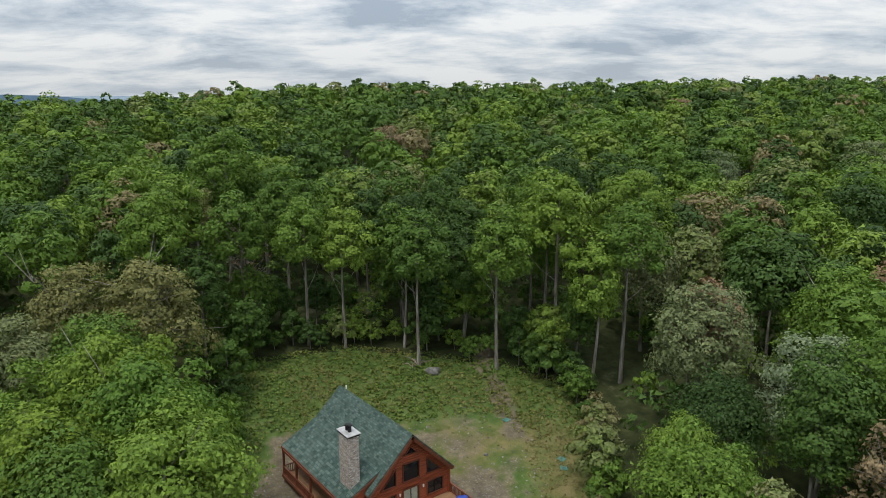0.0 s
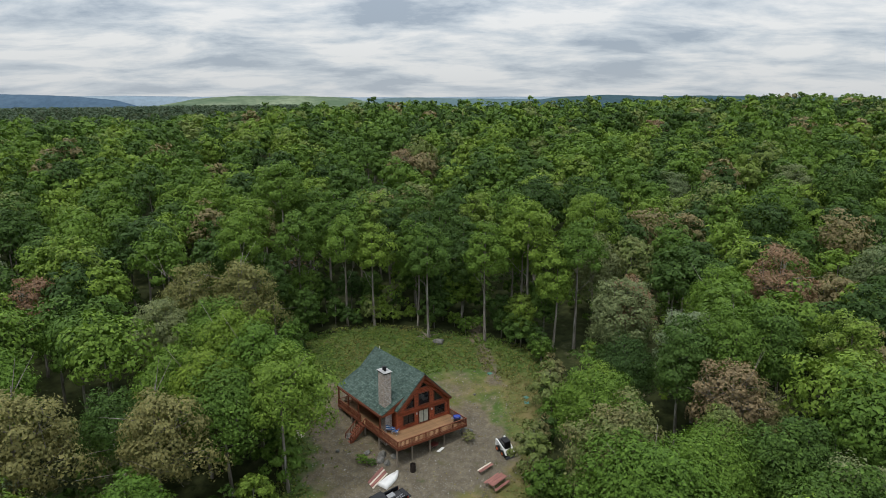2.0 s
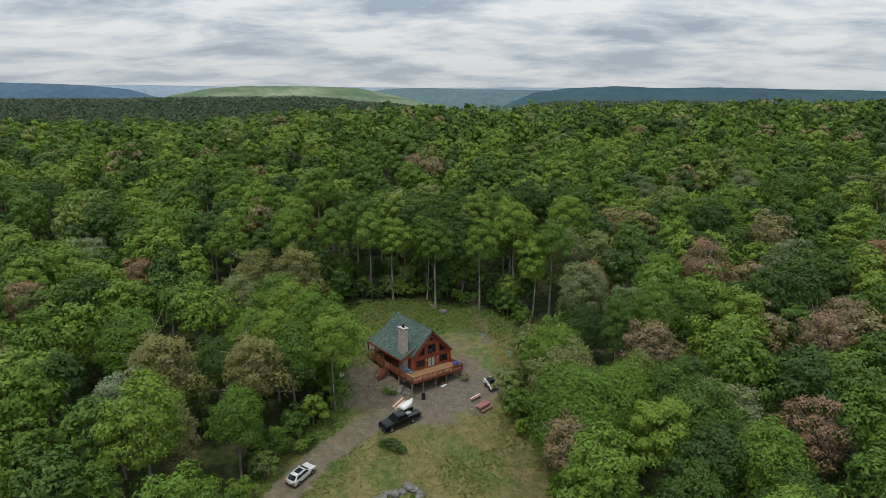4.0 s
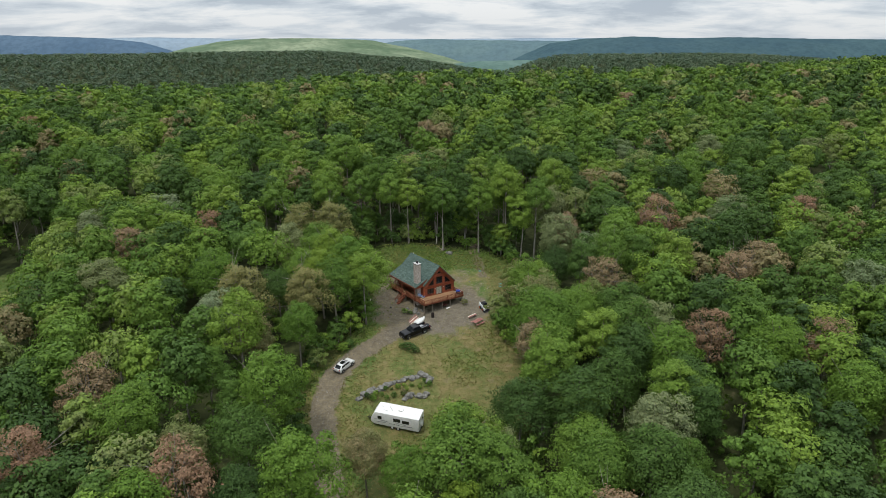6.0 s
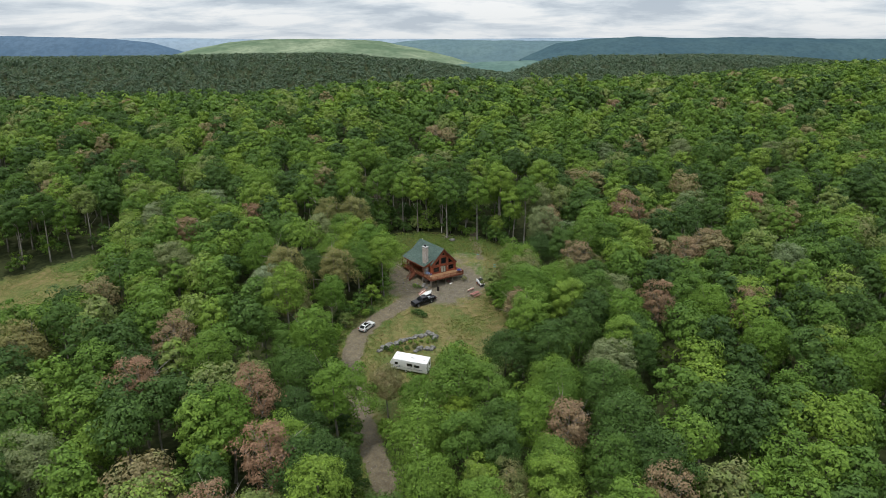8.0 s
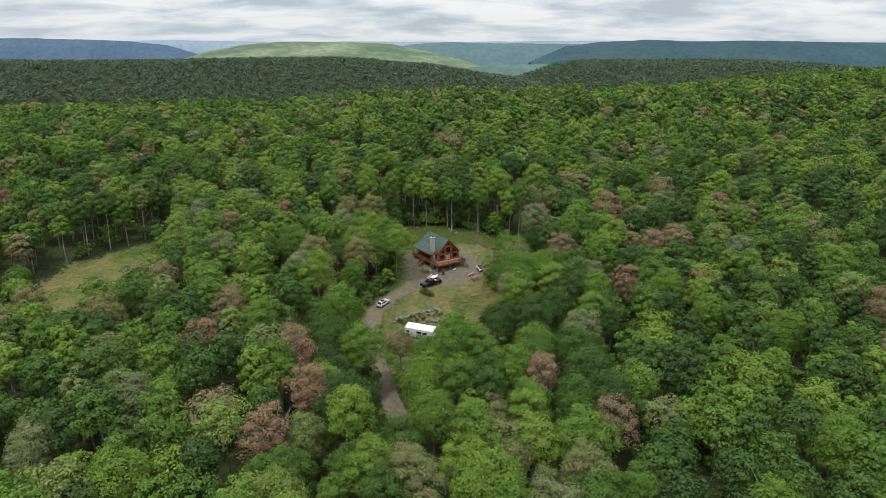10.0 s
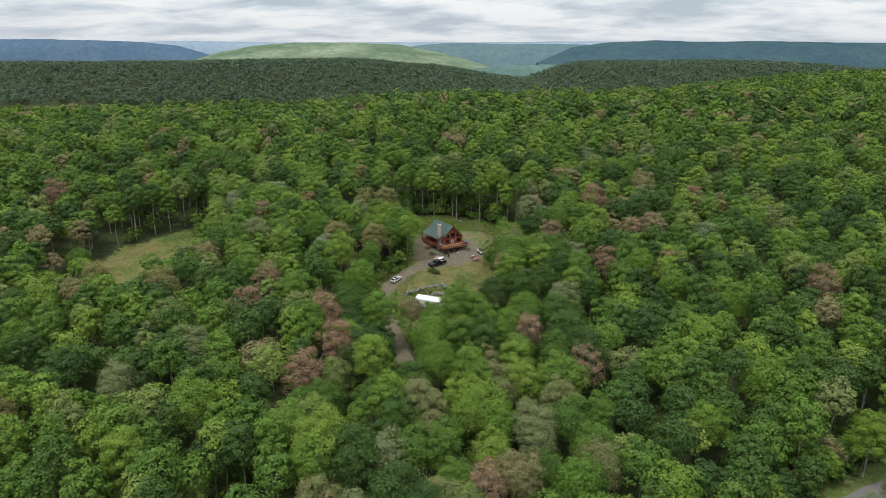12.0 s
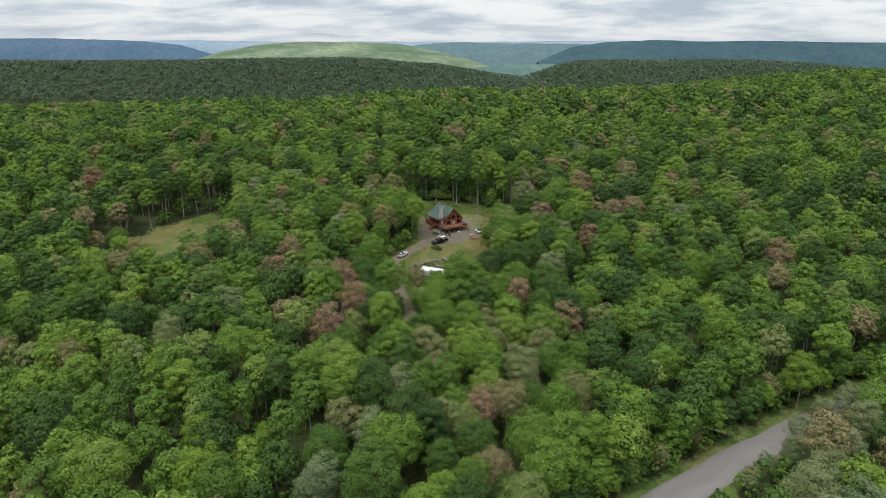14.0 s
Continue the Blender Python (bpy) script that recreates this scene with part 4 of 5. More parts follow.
c = m.ramp(hue.outputs[0], (0.0, (0.25, 0.205, 0.17)), (0.4, (0.40, 0.35, 0.31)), (0.75, (0.52, 0.48, 0.44)), (1.0, (0.36, 0.27, 0.21)))
c = m.mix(m.grey(seam.outputs[0], 0.02, 0.07, 0.7, 0), c, (0.20, 0.185, 0.17))
m.bump(seam.outputs[0], 0.8, 0.04)
stonework = m.done(c, 0.9, 0, 0.2)

m = Nodes("boulder_stone")
g1, g2 = m.noise(1.3, 6, local=True), m.noise(7, 5, local=True)
m.bump(g2, 0.7, 0.05)
c = m.ramp(g1, (0.3, (0.085, 0.083, 0.078)), (0.55, (0.17, 0.165, 0.15)), (0.75, (0.27, 0.26, 0.24)))
rock_grey = m.done(m.mix(m.grey(g2, 0.55, 0.75, 0, 0.5), c, (0.10, 0.12, 0.07)), 0.95, 0, 0.15)

# ---- the log cabin ----
FLOOR = 2.02
cabin = thing("log_cabin", 0, 5.2, 0, 0, "red-stained log cabin with a green shingle roof", "cabin")
HY = 5.2  # the cabin's parts are set out from its middle
W0, W1, WF, WB = -3.4, 3.45, 0.45, 10.05


def roof_z(x):
    """Underside of the roof over a place across the cabin."""
    return 7.78 - 0.96 * abs(x)


def log_wall(name, fixed, axis, a0, a1, z0, top, holes, label=""):
    """Courses of round-faced logs, cut where windows and doors go through. holes: (low edge, high edge) along the wall as functions of height."""
    bm = bmesh.new()
    course, zz = 0.19, z0
    while True:
        zm = zz + course / 2
        lo, hi = a0, a1
        if top is not None:
            reach = (7.70 - zm) / 0.96
            lo, hi = max(a0, -reach), min(a1, reach)
            if hi - lo < 0.3:
                break
        elif zm > 4.38:
            break
        spans = [(lo, hi)]
        for hz0, hz1, left, right in holes:
            if hz0 <= zm <= hz1:
                l, r = left(zm), right(zm)
                spans = [q for s in spans for q in ((s[0], min(s[1], l)), (max(s[0], r), s[1])) if q[1] - q[0] > 0.03]
        for s0, s1 in spans:
            ring = []
            for k in range(5):
                t = math.pi * k / 4
                ring.append((-0.10 * math.sin(t), zm + course * 0.5 * -math.cos(t)))
            ring += [(0.10, zm + course * 0.5), (0.10, zm - course * 0.5)]
            pts = [(fixed + d, h) for d, h in ring]
            if axis == "x":
                slab(pts, "x", s0, s1, bm)
            else:
                slab([(fixed - (d if fixed > 0 else -d), h) for d, h in ring], "y", s0, s1, bm)
        zz += course
    return part(name, bm, log_red, cabin, label)


def straight(v):
    return lambda z: v


YF = WF - HY
door_hole = (FLOOR, 3.66, straight(-0.65), straight(0.80))
FRONT = [door_hole, (2.45, 3.60, straight(-2.72), straight(-1.20)), (2.45, 3.60, straight(1.46), straight(2.95)),
         (4.20, 5.66, straight(-0.65), straight(0.82)),
         (6.27, 6.85, lambda z: -0.55 + (z - 6.27) * 1.02, lambda z: 0.62 - (z - 6.27) * 1.02),
         (4.20, 5.58, lambda z: -2.52 + (z - 4.22) * 0.98, straight(-1.20)),
         (4.20, 5.58, straight(1.42), lambda z: 2.76 - (z - 4.22) * 0.98)]
log_wall("wall_front", YF, "x", W0, W1, FLOOR - 0.18, True, FRONT)
log_wall("wall_back", WB - HY, "x", W0, W1, FLOOR - 0.18, True, [])
log_wall("wall_side", W1, "y", YF, WB - HY, FLOOR - 0.18, None, [(2.9, 3.9, straight(-2.6), straight(-1.4)), (2.9, 3.9, straight(1.4), straight(2.6))])
LEFT = [(FLOOR, 3.7, straight(-1.0), straight(-0.05)), (2.6, 3.65, straight(-3.3), straight(-2.3)), (2.6, 3.65, straight(1.5), straight(3.0))]
log_wall("wall_side", W0, "y", YF, WB - HY, FLOOR - 0.18, None, LEFT)
part("floor", box(W0 + 0.1, W1 - 0.1, YF + 0.1, WB - HY - 0.1, FLOOR - 0.25, FLOOR - 0.02), deck_tan, cabin)
part("foundation", box(W0 + 0.5, W1 - 0.3, YF + 0.6, WB - HY - 0.2, -0.6, FLOOR - 0.25), plain("concrete_block", (0.20, 0.19, 0.175), 0.9), cabin, "grey block foundation")


def window(name, pts, y, frame_w=0.07, mullion=(), inner=glass, parent=None):
    """A window in the front or back wall: frame timbers round an outline, a pane and its bars."""
    bm = bmesh.new()
    for (ax, az), (bx, bz) in zip(pts, pts[1:] + pts[:1]):
        beam((ax, y - 0.09, az), (bx, y - 0.09, bz), 0.11, frame_w, bm) if abs(bx - ax) > 1e-6 else beam((ax, y - 0.09, az), (bx, y - 0.09, bz), frame_w, 0.11, bm)
    ob = part(name, bm, trim_red, parent or cabin, "brown window frame")
    part("pane", slab(pts, "y", y - 0.02, y + 0.0), inner, ob, "dark reflecting glass")
    for p, q in mullion:
        part("glazing_bar", beam((p[0], y - 0.05, p[1]), (q[0], y - 0.05, q[1]), 0.05, 0.05), steel, ob)
    return ob


window("window", [(-2.70, 2.47), (-1.22, 2.47), (-1.22, 3.58), (-2.70, 3.58)], YF, mullion=[((-1.96, 2.47), (-1.96, 3.58)), ((-2.7, 3.02), (-1.22, 3.02))])
window("window", [(1.48, 2.47), (2.93, 2.47), (2.93, 3.58), (1.48, 3.58)], YF, mullion=[((2.2, 2.47), (2.2, 3.58)), ((1.48, 3.02), (2.93, 3.02))])
window("window", [(-0.63, 4.22), (0.80, 4.22), (0.80, 5.64), (-0.63, 5.64)], YF)
window("window", [(-0.53, 6.28), (0.60, 6.28), (0.035, 6.84)], YF)
window("window", [(-2.48, 4.22), (-1.22, 4.22), (-1.22, 5.55)], YF)
window("window", [(1.44, 4.22), (2.72, 4.22), (1.44, 5.55)], YF)
door = window("sliding_door", [(-0.63, FLOOR + 0.04), (0.78, FLOOR + 0.04), (0.78, 3.64), (-0.63, 3.64)], YF, 0.08, [((0.08, FLOOR), (0.08, 3.64))])
part("curtain", box(-0.55, 0.70, YF + 0.012, YF + 0.03, FLOOR + 0.1, 3.58), curtain, door, "pale greenish curtain behind the glass")
for ob in door.children:
    if ob.name.startswith("pane"):
        ob.location.y = 0.06
for x in (-0.92, 1.12):
    part("wall_lamp", box(x - 0.05, x + 0.05, YF - 0.2, YF - 0.1, 3.3, 3.52, 0.02), white_paint, cabin, "small white wall lantern")
for y0, y1 in ((-3.3, -2.3), (1.5, 3.0)):
    w = part("window", box(W0 - 0.13, W0 - 0.05, y0, y1, 2.6, 3.65), trim_red, cabin, "brown side window frame")
    part("pane", box(W0 - 0.14, W0 - 0.04, y0 + 0.07, y1 - 0.07, 2.67, 3.58), glass, w)
d = part("side_door", box(W0 - 0.10, W0 - 0.02, -1.0, -0.05, FLOOR, 3.7), trim_red, cabin, "brown side door")
part("handle", rod((W0 - 0.16, -0.9, 2.85), (W0 - 0.16, -0.9, 3.0), 0.02), steel, d)
for y0, y1 in ((-2.6, -1.4), (1.4, 2.6)):
    w = part("window", box(W1 + 0.05, W1 + 0.13, y0, y1, 2.9, 3.9), trim_red, cabin)
    part("pane", box(W1 + 0.04, W1 + 0.14, y0 + 0.07, y1 - 0.07, 2.97, 3.83), glass, w)
# belly band and corner boards on the front
part("belt_board", box(W0, W1, YF - 0.16, YF - 0.09, 3.78, 3.98), log_red, cabin)
part("corner_post", box(W0 - 0.14, W0 + 0.05, YF - 0.15, YF + 0.1, FLOOR - 0.15, 4.25), log_red, cabin)
part("corner_post", box(W1 - 0.05, W1 + 0.14, YF - 0.15, YF + 0.1, FLOOR - 0.15, 4.25), log_red, cabin)

# roof: two steep slopes, and the flatter porch roof that leaves the west one half-way
R0, R1 = -HY, 10.48 - HY
KX, KZ = -2.26, 5.86


def plate(p0, p1, thick=0.14):
    """A slope's cross-section between two places across the cabin."""
    n = Vector((p1[1] - p0[1], 0, -(p1[0] - p0[0]))).normalized()
    n = n if n.z < 0 else -n
    return [p0, p1, (p1[0] + n.x * thick, p1[1] + n.z * thick), (p0[0] + n.x * thick, p0[1] + n.z * thick)]


part("roof_slope", slab(plate((0.0, 7.95), (3.69, 4.26)), "y", R0, R1), shingle, cabin, "green asphalt shingles")
part("roof_slope", slab(plate((-0.004, 7.95), (KX, KZ)), "y", R0, R1), shingle, cabin, "green asphalt shingles")
part("roof_slope", slab(plate((KX, KZ), (-3.72, 4.50)), "y", R0, R0 + 0.5), shingle, cabin, "green asphalt shingles")
part("porch_roof", slab(plate((KX + 0.02, KZ + 0.006), (-5.32, 4.33)), "y", R0 + 0.503, R1), shingle, cabin, "green shingled porch roof of flatter pitch")
part("ridge_cap", slab([(-0.16, 7.80), (0, 7.985), (0.16, 7.80), (0.13, 7.78), (0, 7.94), (-0.13, 7.78)], "y", R0 - 0.01, R1 + 0.01), shingle, cabin)
for p, q in (((0.0, 7.82), (3.66, 4.15)), ((0.0, 7.82), (-3.70, 4.36))):
    part("bargeboard", slab(plate(p, q, 0.24), "y", R0 - 0.05, R0 + 0.02), trim_red, cabin, "brown bargeboard")
    part("bargeboard", slab(plate(p, (q[0], q[1]), 0.2), "y", R1 - 0.02, R1 + 0.04), trim_red, cabin) if q[0] > 0 else None
part("bargeboard", slab(plate((KX, KZ - 0.13), (-5.30, 4.22), 0.2), "y", R0 + 0.46, R0 + 0.53), trim_red, cabin, "brown bargeboard of the porch")
part("porch_gable", slab([(-3.5, 4.25), (-3.5, 4.98), (-5.2, 4.12), (-5.2, 4.0)], "y", R0 + 0.56, R0 + 0.7), log_red, cabin, "red boarding over the porch end")
part("fascia", box(3.64, 3.72, R0, R1, 4.08, 4.27), trim_red, cabin)
part("fascia", box(-5.36, -5.29, R0 + 0.5, R1, 4.10, 4.32), trim_red, cabin)
part("porch_ceiling", slab(plate((-3.4, 5.10), (-5.2, 4.16), 0.04), "y", R0 + 0.72, R1 - 0.1), trim_red, cabin)
part("soffit", box(W1 + 0.1, 3.64, R0 + 0.1, R1 - 0.1, 4.06, 4.10), trim_red, cabin)
part("vent_pipe", rod((0.3, R1 - 0.5, 7.4), (0.3, R1 - 0.5, 8.0), 0.05), white_paint, cabin, "white vent pipe")

chimney = part("chimney", box(-4.48, -3.66, 1.12 - HY, 2.46 - HY, -0.4, 8.62, 0.02), stonework, cabin, "tall pale field-stone chimney")
part("chimney_band", box(-4.56, -3.58, 1.04 - HY, 2.54 - HY, 8.60, 8.70), steel, chimney, "dark metal band")
part("chimney_cap", box(-4.60, -3.54, 1.00 - HY, 2.58 - HY, 8.70, 8.77, 0.015), plain("zinc_cap", (0.50, 0.50, 0.49), 0.4, 0.3), chimney, "pale sheet-metal cap")
for y, h in ((1.62, 0.42), (1.98, 0.30)):
    f = part("flue_pipe", rod((-4.07, y - HY, 8.76), (-4.07, y - HY, 8.76 + h), 0.13, sides=14), steel, chimney, "black flue pipe")
    part("rain_cap", rod((-4.07, y - HY, 8.80 + h), (-4.07, y - HY, 8.88 + h), 0.20, 0.16, 14), steel, f)

# ---- deck and porch ----
deck = thing("deck", -0.9, -1.2, 0, 0, "tan board deck and porch with stained railing on timber posts", "deck")
DX, DY = -0.9, -1.2
D0, D1, DF, DB = -5.46, 3.62, -2.82, 10.2


def dbox(x0, x1, y0, y1, z0, z1, bevel=0.0, bm=None):
    return box(x0 - DX, x1 - DX, y0 - DY, y1 - DY, z0, z1, bevel, bm)


plank = part("board", box(-(D1 - D0) / 2, (D1 - D0) / 2, -0.066, 0.066, -0.04, 0.0), deck_tan, deck)
plank.matrix_basis = pose((D0 + D1) / 2 - DX, DF + 0.07 - DY, FLOOR)
for k in range(1, 23):
    twin(plank, pose((D0 + D1) / 2 - DX, DF + 0.07 + 0.14 * k - DY, FLOOR + 0.002 * (k % 3)))
side_plank = part("board", box(-0.066, 0.066, -(DB - 0.43) / 2, (DB - 0.43) / 2, -0.04, 0.0), deck_tan, deck)
side_plank.matrix_basis = pose(D0 + 0.07 - DX, (DB + 0.43) / 2 - DY, FLOOR)
for k in range(1, 14):
    twin(side_plank, pose(D0 + 0.07 + 0.14 * k - DX, (DB + 0.43) / 2 - DY, FLOOR + 0.002 * (k % 3)))
for x0, x1, y0, y1 in ((D0, D1, DF - 0.04, DF), (D0 - 0.04, D0, DF - 0.04, DB), (D1, D1 + 0.04, DF - 0.04, 0.4), (D0, -3.5, DB, DB + 0.04)):
    part("rim_board", dbox(x0, x1, y0, y1, FLOOR - 0.24, FLOOR + 0.01), trim_red, deck)
for k in range(9):
    part("joist", dbox(D0 + 0.5 + k * 1.0, D0 + 0.55 + k * 1.0, DF, 0.4, FLOOR - 0.22, FLOOR - 0.045), grey_wood, deck)
part("beam", dbox(D0, D1, DF + 0.25, DF + 0.4, FLOOR - 0.42, FLOOR - 0.22), grey_wood, deck)

RAIL = 2.74
rail_post = part("rail_post", box(-0.05, 0.05, -0.05, 0.05, FLOOR - 0.2, RAIL + 0.06), rail_red, deck)
baluster = part("baluster", box(-0.022, 0.022, -0.022, 0.022, FLOOR + 0.07, RAIL - 0.05), rail_red, deck)


def railing(points):
    """Rails with balusters from post to post."""
    for n, ((ax, ay), (bx, by)) in enumerate(zip(points, points[1:])):
        for z, h in ((RAIL, 0.07), (FLOOR + 0.09, 0.06)):
            part("rail", beam((ax - DX, ay - DY, z), (bx - DX, by - DY, z), 0.09, h), rail_red, deck)
        count = max(2, int(math.hypot(bx - ax, by - ay) / 0.15))
        for k in range(1, count):
            twin(baluster, pose(ax + (bx - ax) * k / count - DX, ay + (by - ay) * k / count - DY, 0))
        twin(rail_post, pose(ax - DX, ay - DY, 0))
    twin(rail_post, pose(points[-1][0] - DX, points[-1][1] - DY, 0))


e = 0.05
railing([(D0 + e, 0.75), (D0 + e, -1.0), (D0 + e, DF + e), (-3.66, DF + e), (-1.87, DF + e), (-0.1, DF + e), (1.72, DF + e), (D1 - e, DF + e), (D1 - e, -1.2), (D1 - e, 0.25)])
railing([(D0 + e, 0.75), (D0 + e, 2.3), (D0 + e, 3.7)])
railing([(D0 + e, 4.95), (D0 + e, 6.4), (D0 + e, 7.75), (D0 + e, 10.1), (-3.6, 10.1)])
bpy.data.objects.remove(rail_post)
bpy.data.objects.remove(baluster)
for y in (0.75, 5.4, 7.75, 10.05):
    part("porch_post", dbox(D0 + 0.02, D0 + 0.17, y - 0.075, y + 0.075, FLOOR, 4.30, 0.01), trim_red, deck, "brown porch post")
part("porch_beam", dbox(D0 + 0.02, D0 + 0.18, 0.6, 10.15, 4.05, 4.22), trim_red, deck)
for x, y in ((-5.36, DF + 0.3), (-3.5, DF + 0.3), (-1.2, DF + 0.3), (0.7, DF + 0.3), (3.4, DF + 0.3), (-3.2, -0.6), (-0.6, -0.6), (2.6, -0.6), (-5.36, 1.0), (-5.36, 4.0), (-5.36, 7.0), (-5.36, 10.0)):
    g = float(height(x, y))
    part("deck_post", dbox(x - 0.075, x + 0.075, y - 0.075, y + 0.075, g - 0.3, FLOOR - 0.22), grey_wood, deck, "grey weathered timber post")
stair = part("stair_stringer", slab([(D0 - 0.04 - DX, 2.0), (D0 - 1.9 - DX, 0.35), (D0 - 1.9 - DX, 0.15), (D0 - 0.04 - DX, 1.75)], "y", 3.72 - DY, 3.80 - DY), rail_red, deck, "stained stair")
part("stringer", slab([(D0 - 0.04 - DX, 2.0), (D0 - 1.9 - DX, 0.35), (D0 - 1.9 - DX, 0.15), (D0 - 0.04 - DX, 1.75)], "y", 4.85 - DY, 4.93 - DY), rail_red, stair)
for k in range(8):
    t = (k + 0.7) / 8
    part("tread", box(D0 - 0.04 - 1.86 * t - 0.14 - DX, D0 - 0.04 - 1.86 * t + 0.14 - DX, 3.70 - DY, 4.95 - DY, 2.02 - 1.66 * t, 2.06 - 1.66 * t), rail_red, stair)
for y in (3.76, 4.89):
    part("hand_rail", beam((D0 - DX, y - DY, RAIL + 0.03), (D0 - 1.9 - DX, y - DY, 1.12), 0.09, 0.07), rail_red, stair)
    part("newel", dbox(D0 - 1.93, D0 - 1.83, y - 0.05, y + 0.05, 0.1, 1.2), rail_red, stair)
    for k in range(1, 9):
        t = k / 9
        part("baluster", dbox(D0 - 1.9 * t - 0.02, D0 - 1.9 * t + 0.02, y - 0.02, y + 0.02, 1.95 - 1.62 * t, RAIL - 1.62 * t), rail_red, stair)


# ---- vehicles ----
def wheel(parent, x, y, r=0.40, w=0.26, rim=alloy, name="wheel"):
    """A tyre with its rim, lying across the vehicle."""
    bm = rod((x, y - w / 2, r), (x, y + w / 2, r), r, sides=22)
    bmesh.ops.bevel(bm, geom=[ed for ed in bm.edges if len(ed.link_faces) == 2 and any(len(f.verts) > 4 for f in ed.link_faces)], offset=0.05, segments=2, affect="EDGES")
    t = part(name, bm, rubber, parent)
    side = 1 if y > 0 else -1
    part("rim", rod((x, y + side * (w / 2 - 0.03), r), (x, y + side * (w / 2 + 0.012), r), r * 0.62, r * 0.5, 16), rim, t)
    return t


def tapered(profile, half, top_half, z_low, z_high, bevel=0.05):
    """A car body part: a side outline drawn across, narrower towards its top."""
    bm = slab(profile, "y", -half, half)
    for v in bm.verts:
        t = min(1, max(0, (v.co.z - z_low) / (z_high - z_low)))
        v.co.y *= 1 - t * (1 - top_half / half)
    bmesh.ops.bevel(bm, geom=list(bm.edges), offset=bevel, segments=3, affect="EDGES", profile=0.6)
    for f in bm.faces:
        f.smooth = True
    return bm


def smooth_part(name, bm, material, parent, label=""):
    for f in bm.faces:
        f.smooth = True
    return part(name, bm, material, parent, label)


def seat_on(ob, x, y, turn, drop=0.0):
    """Stands a thing on the sloping ground, tilted with it."""
    d = 1.2
    gx = (float(height(x + d, y)) - float(height(x - d, y))) / (2 * d)
    gy = (float(height(x, y + d)) - float(height(x, y - d))) / (2 * d)
    up_ = Vector((-gx, -gy, 1)).normalized()
    ob.matrix_basis = Matrix.Translation((x, y, float(height(x, y)) - drop)) @ up_.to_track_quat("Z", "Y").to_matrix().to_4x4() @ pose(0, 0, 0, 0, 0, turn)
    return ob


def level_turn(ob, x, y, turn, drop=0.0):
    """Stands a thing on the ground with its own way ahead kept in the plan."""
    d = 1.2
    gx = (float(height(x + d, y)) - float(height(x - d, y))) / (2 * d)
    gy = (float(height(x, y + d)) - float(height(x, y - d))) / (2 * d)
    a = radians(turn)
    ahead = Vector((math.cos(a), math.sin(a), gx * math.cos(a) + gy * math.sin(a))).normalized()
    up_ = Vector((-gx, -gy, 1)).normalized()
    side = up_.cross(ahead).normalized()
    up_ = ahead.cross(side)
    mm = Matrix((ahead, side, up_)).transposed().to_4x4()
    ob.matrix_basis = Matrix.Translation((x, y, float(height(x, y)) - drop)) @ mm
    return ob


truck = thing("pickup_truck", 0, 0, 0, 0, "black crew-cab pickup truck parked on the gravel", "truck")
body = smooth_part("body", tapered([(-1.02, 0.52), (3.02, 0.50), (3.12, 0.80), (3.10, 1.12), (2.92, 1.24), (1.42, 1.33), (-1.02, 1.34)], 1.0, 0.95, 0.5, 1.34, 0.06), black_paint, truck)
part("hood_bulge", slab([(1.55, 1.30), (2.85, 1.22), (2.8, 1.28), (1.6, 1.36)], "y", -0.55, 0.55, bevel=0.02), black_paint, body)
cab = smooth_part("cab", tapered([(1.50, 1.30), (0.72, 1.94), (-0.74, 1.97), (-1.00, 1.30)], 0.94, 0.74, 1.30, 1.97, 0.06), black_paint, truck)
part("windscreen", slab([(1.40, 1.39), (0.79, 1.895), (0.81, 1.915), (1.44, 1.40)], "y", -0.74, 0.74), glass, cab, "dark windscreen")
part("rear_window", slab([(-0.82, 1.87), (-0.98, 1.42), (-1.01, 1.42), (-0.85, 1.88)], "y", -0.62, 0.62), glass, cab)
for s in (-1, 1):
    for x0, x1 in ((0.1, 0.95), (-0.75, 0.0)):
        bm = slab([(x0, 1.36), (x1, 1.36), (min(x1, 0.62), 1.80), (x0, 1.80)], "y", -0.01, 0.01)
        for v in bm.verts:
            v.co.y += s * (0.945 - (v.co.z - 1.27) * 0.32)
        part("side_window", bm, glass, cab)
    part("mirror", box(0.95, 1.15, s * 1.0 - 0.1, s * 1.0 + 0.12, 1.32, 1.52, 0.03), black_plastic, cab)
    part("running_board", box(-0.95, 1.25, s * 1.0 - 0.06, s * 1.0 + 0.08, 0.42, 0.48), black_plastic, truck)
    part("headlight", box(2.93, 3.09, s * 0.78 - 0.17, s * 0.78 + 0.17, 0.88, 1.10, 0.02), white_light, truck, "clear headlight")
    part("tail_light", box(-3.08, -2.98, s * 0.92 - 0.08, s * 0.92 + 0.08, 0.85, 1.25, 0.02), red_light, truck, "red tail light")
    part("bed_side", box(-3.05, -1.0, s * 0.91 - 0.07, s * 0.91 + 0.07, 0.56, 1.36, 0.03), black_paint, truck)
    part("door_handle", box(0.28, 0.48, s * 0.985 - 0.02, s * 0.985 + 0.02, 1.16, 1.20, 0.008), steel, truck)
    part("door_handle", box(-0.62, -0.42, s * 0.985 - 0.02, s * 0.985 + 0.02, 1.16, 1.20, 0.008), steel, truck)
    for x in (2.02, -1.75):
        part("wheel_arch", rod((x, s * 0.93, 0.46), (x, s * 1.03, 0.46), 0.50, sides=20), black_plastic, truck)
        wheel(truck, x, s * 0.93)
part("grille", box(3.02, 3.11, -0.55, 0.55, 0.72, 1.08, 0.02), steel, truck, "dark grille")
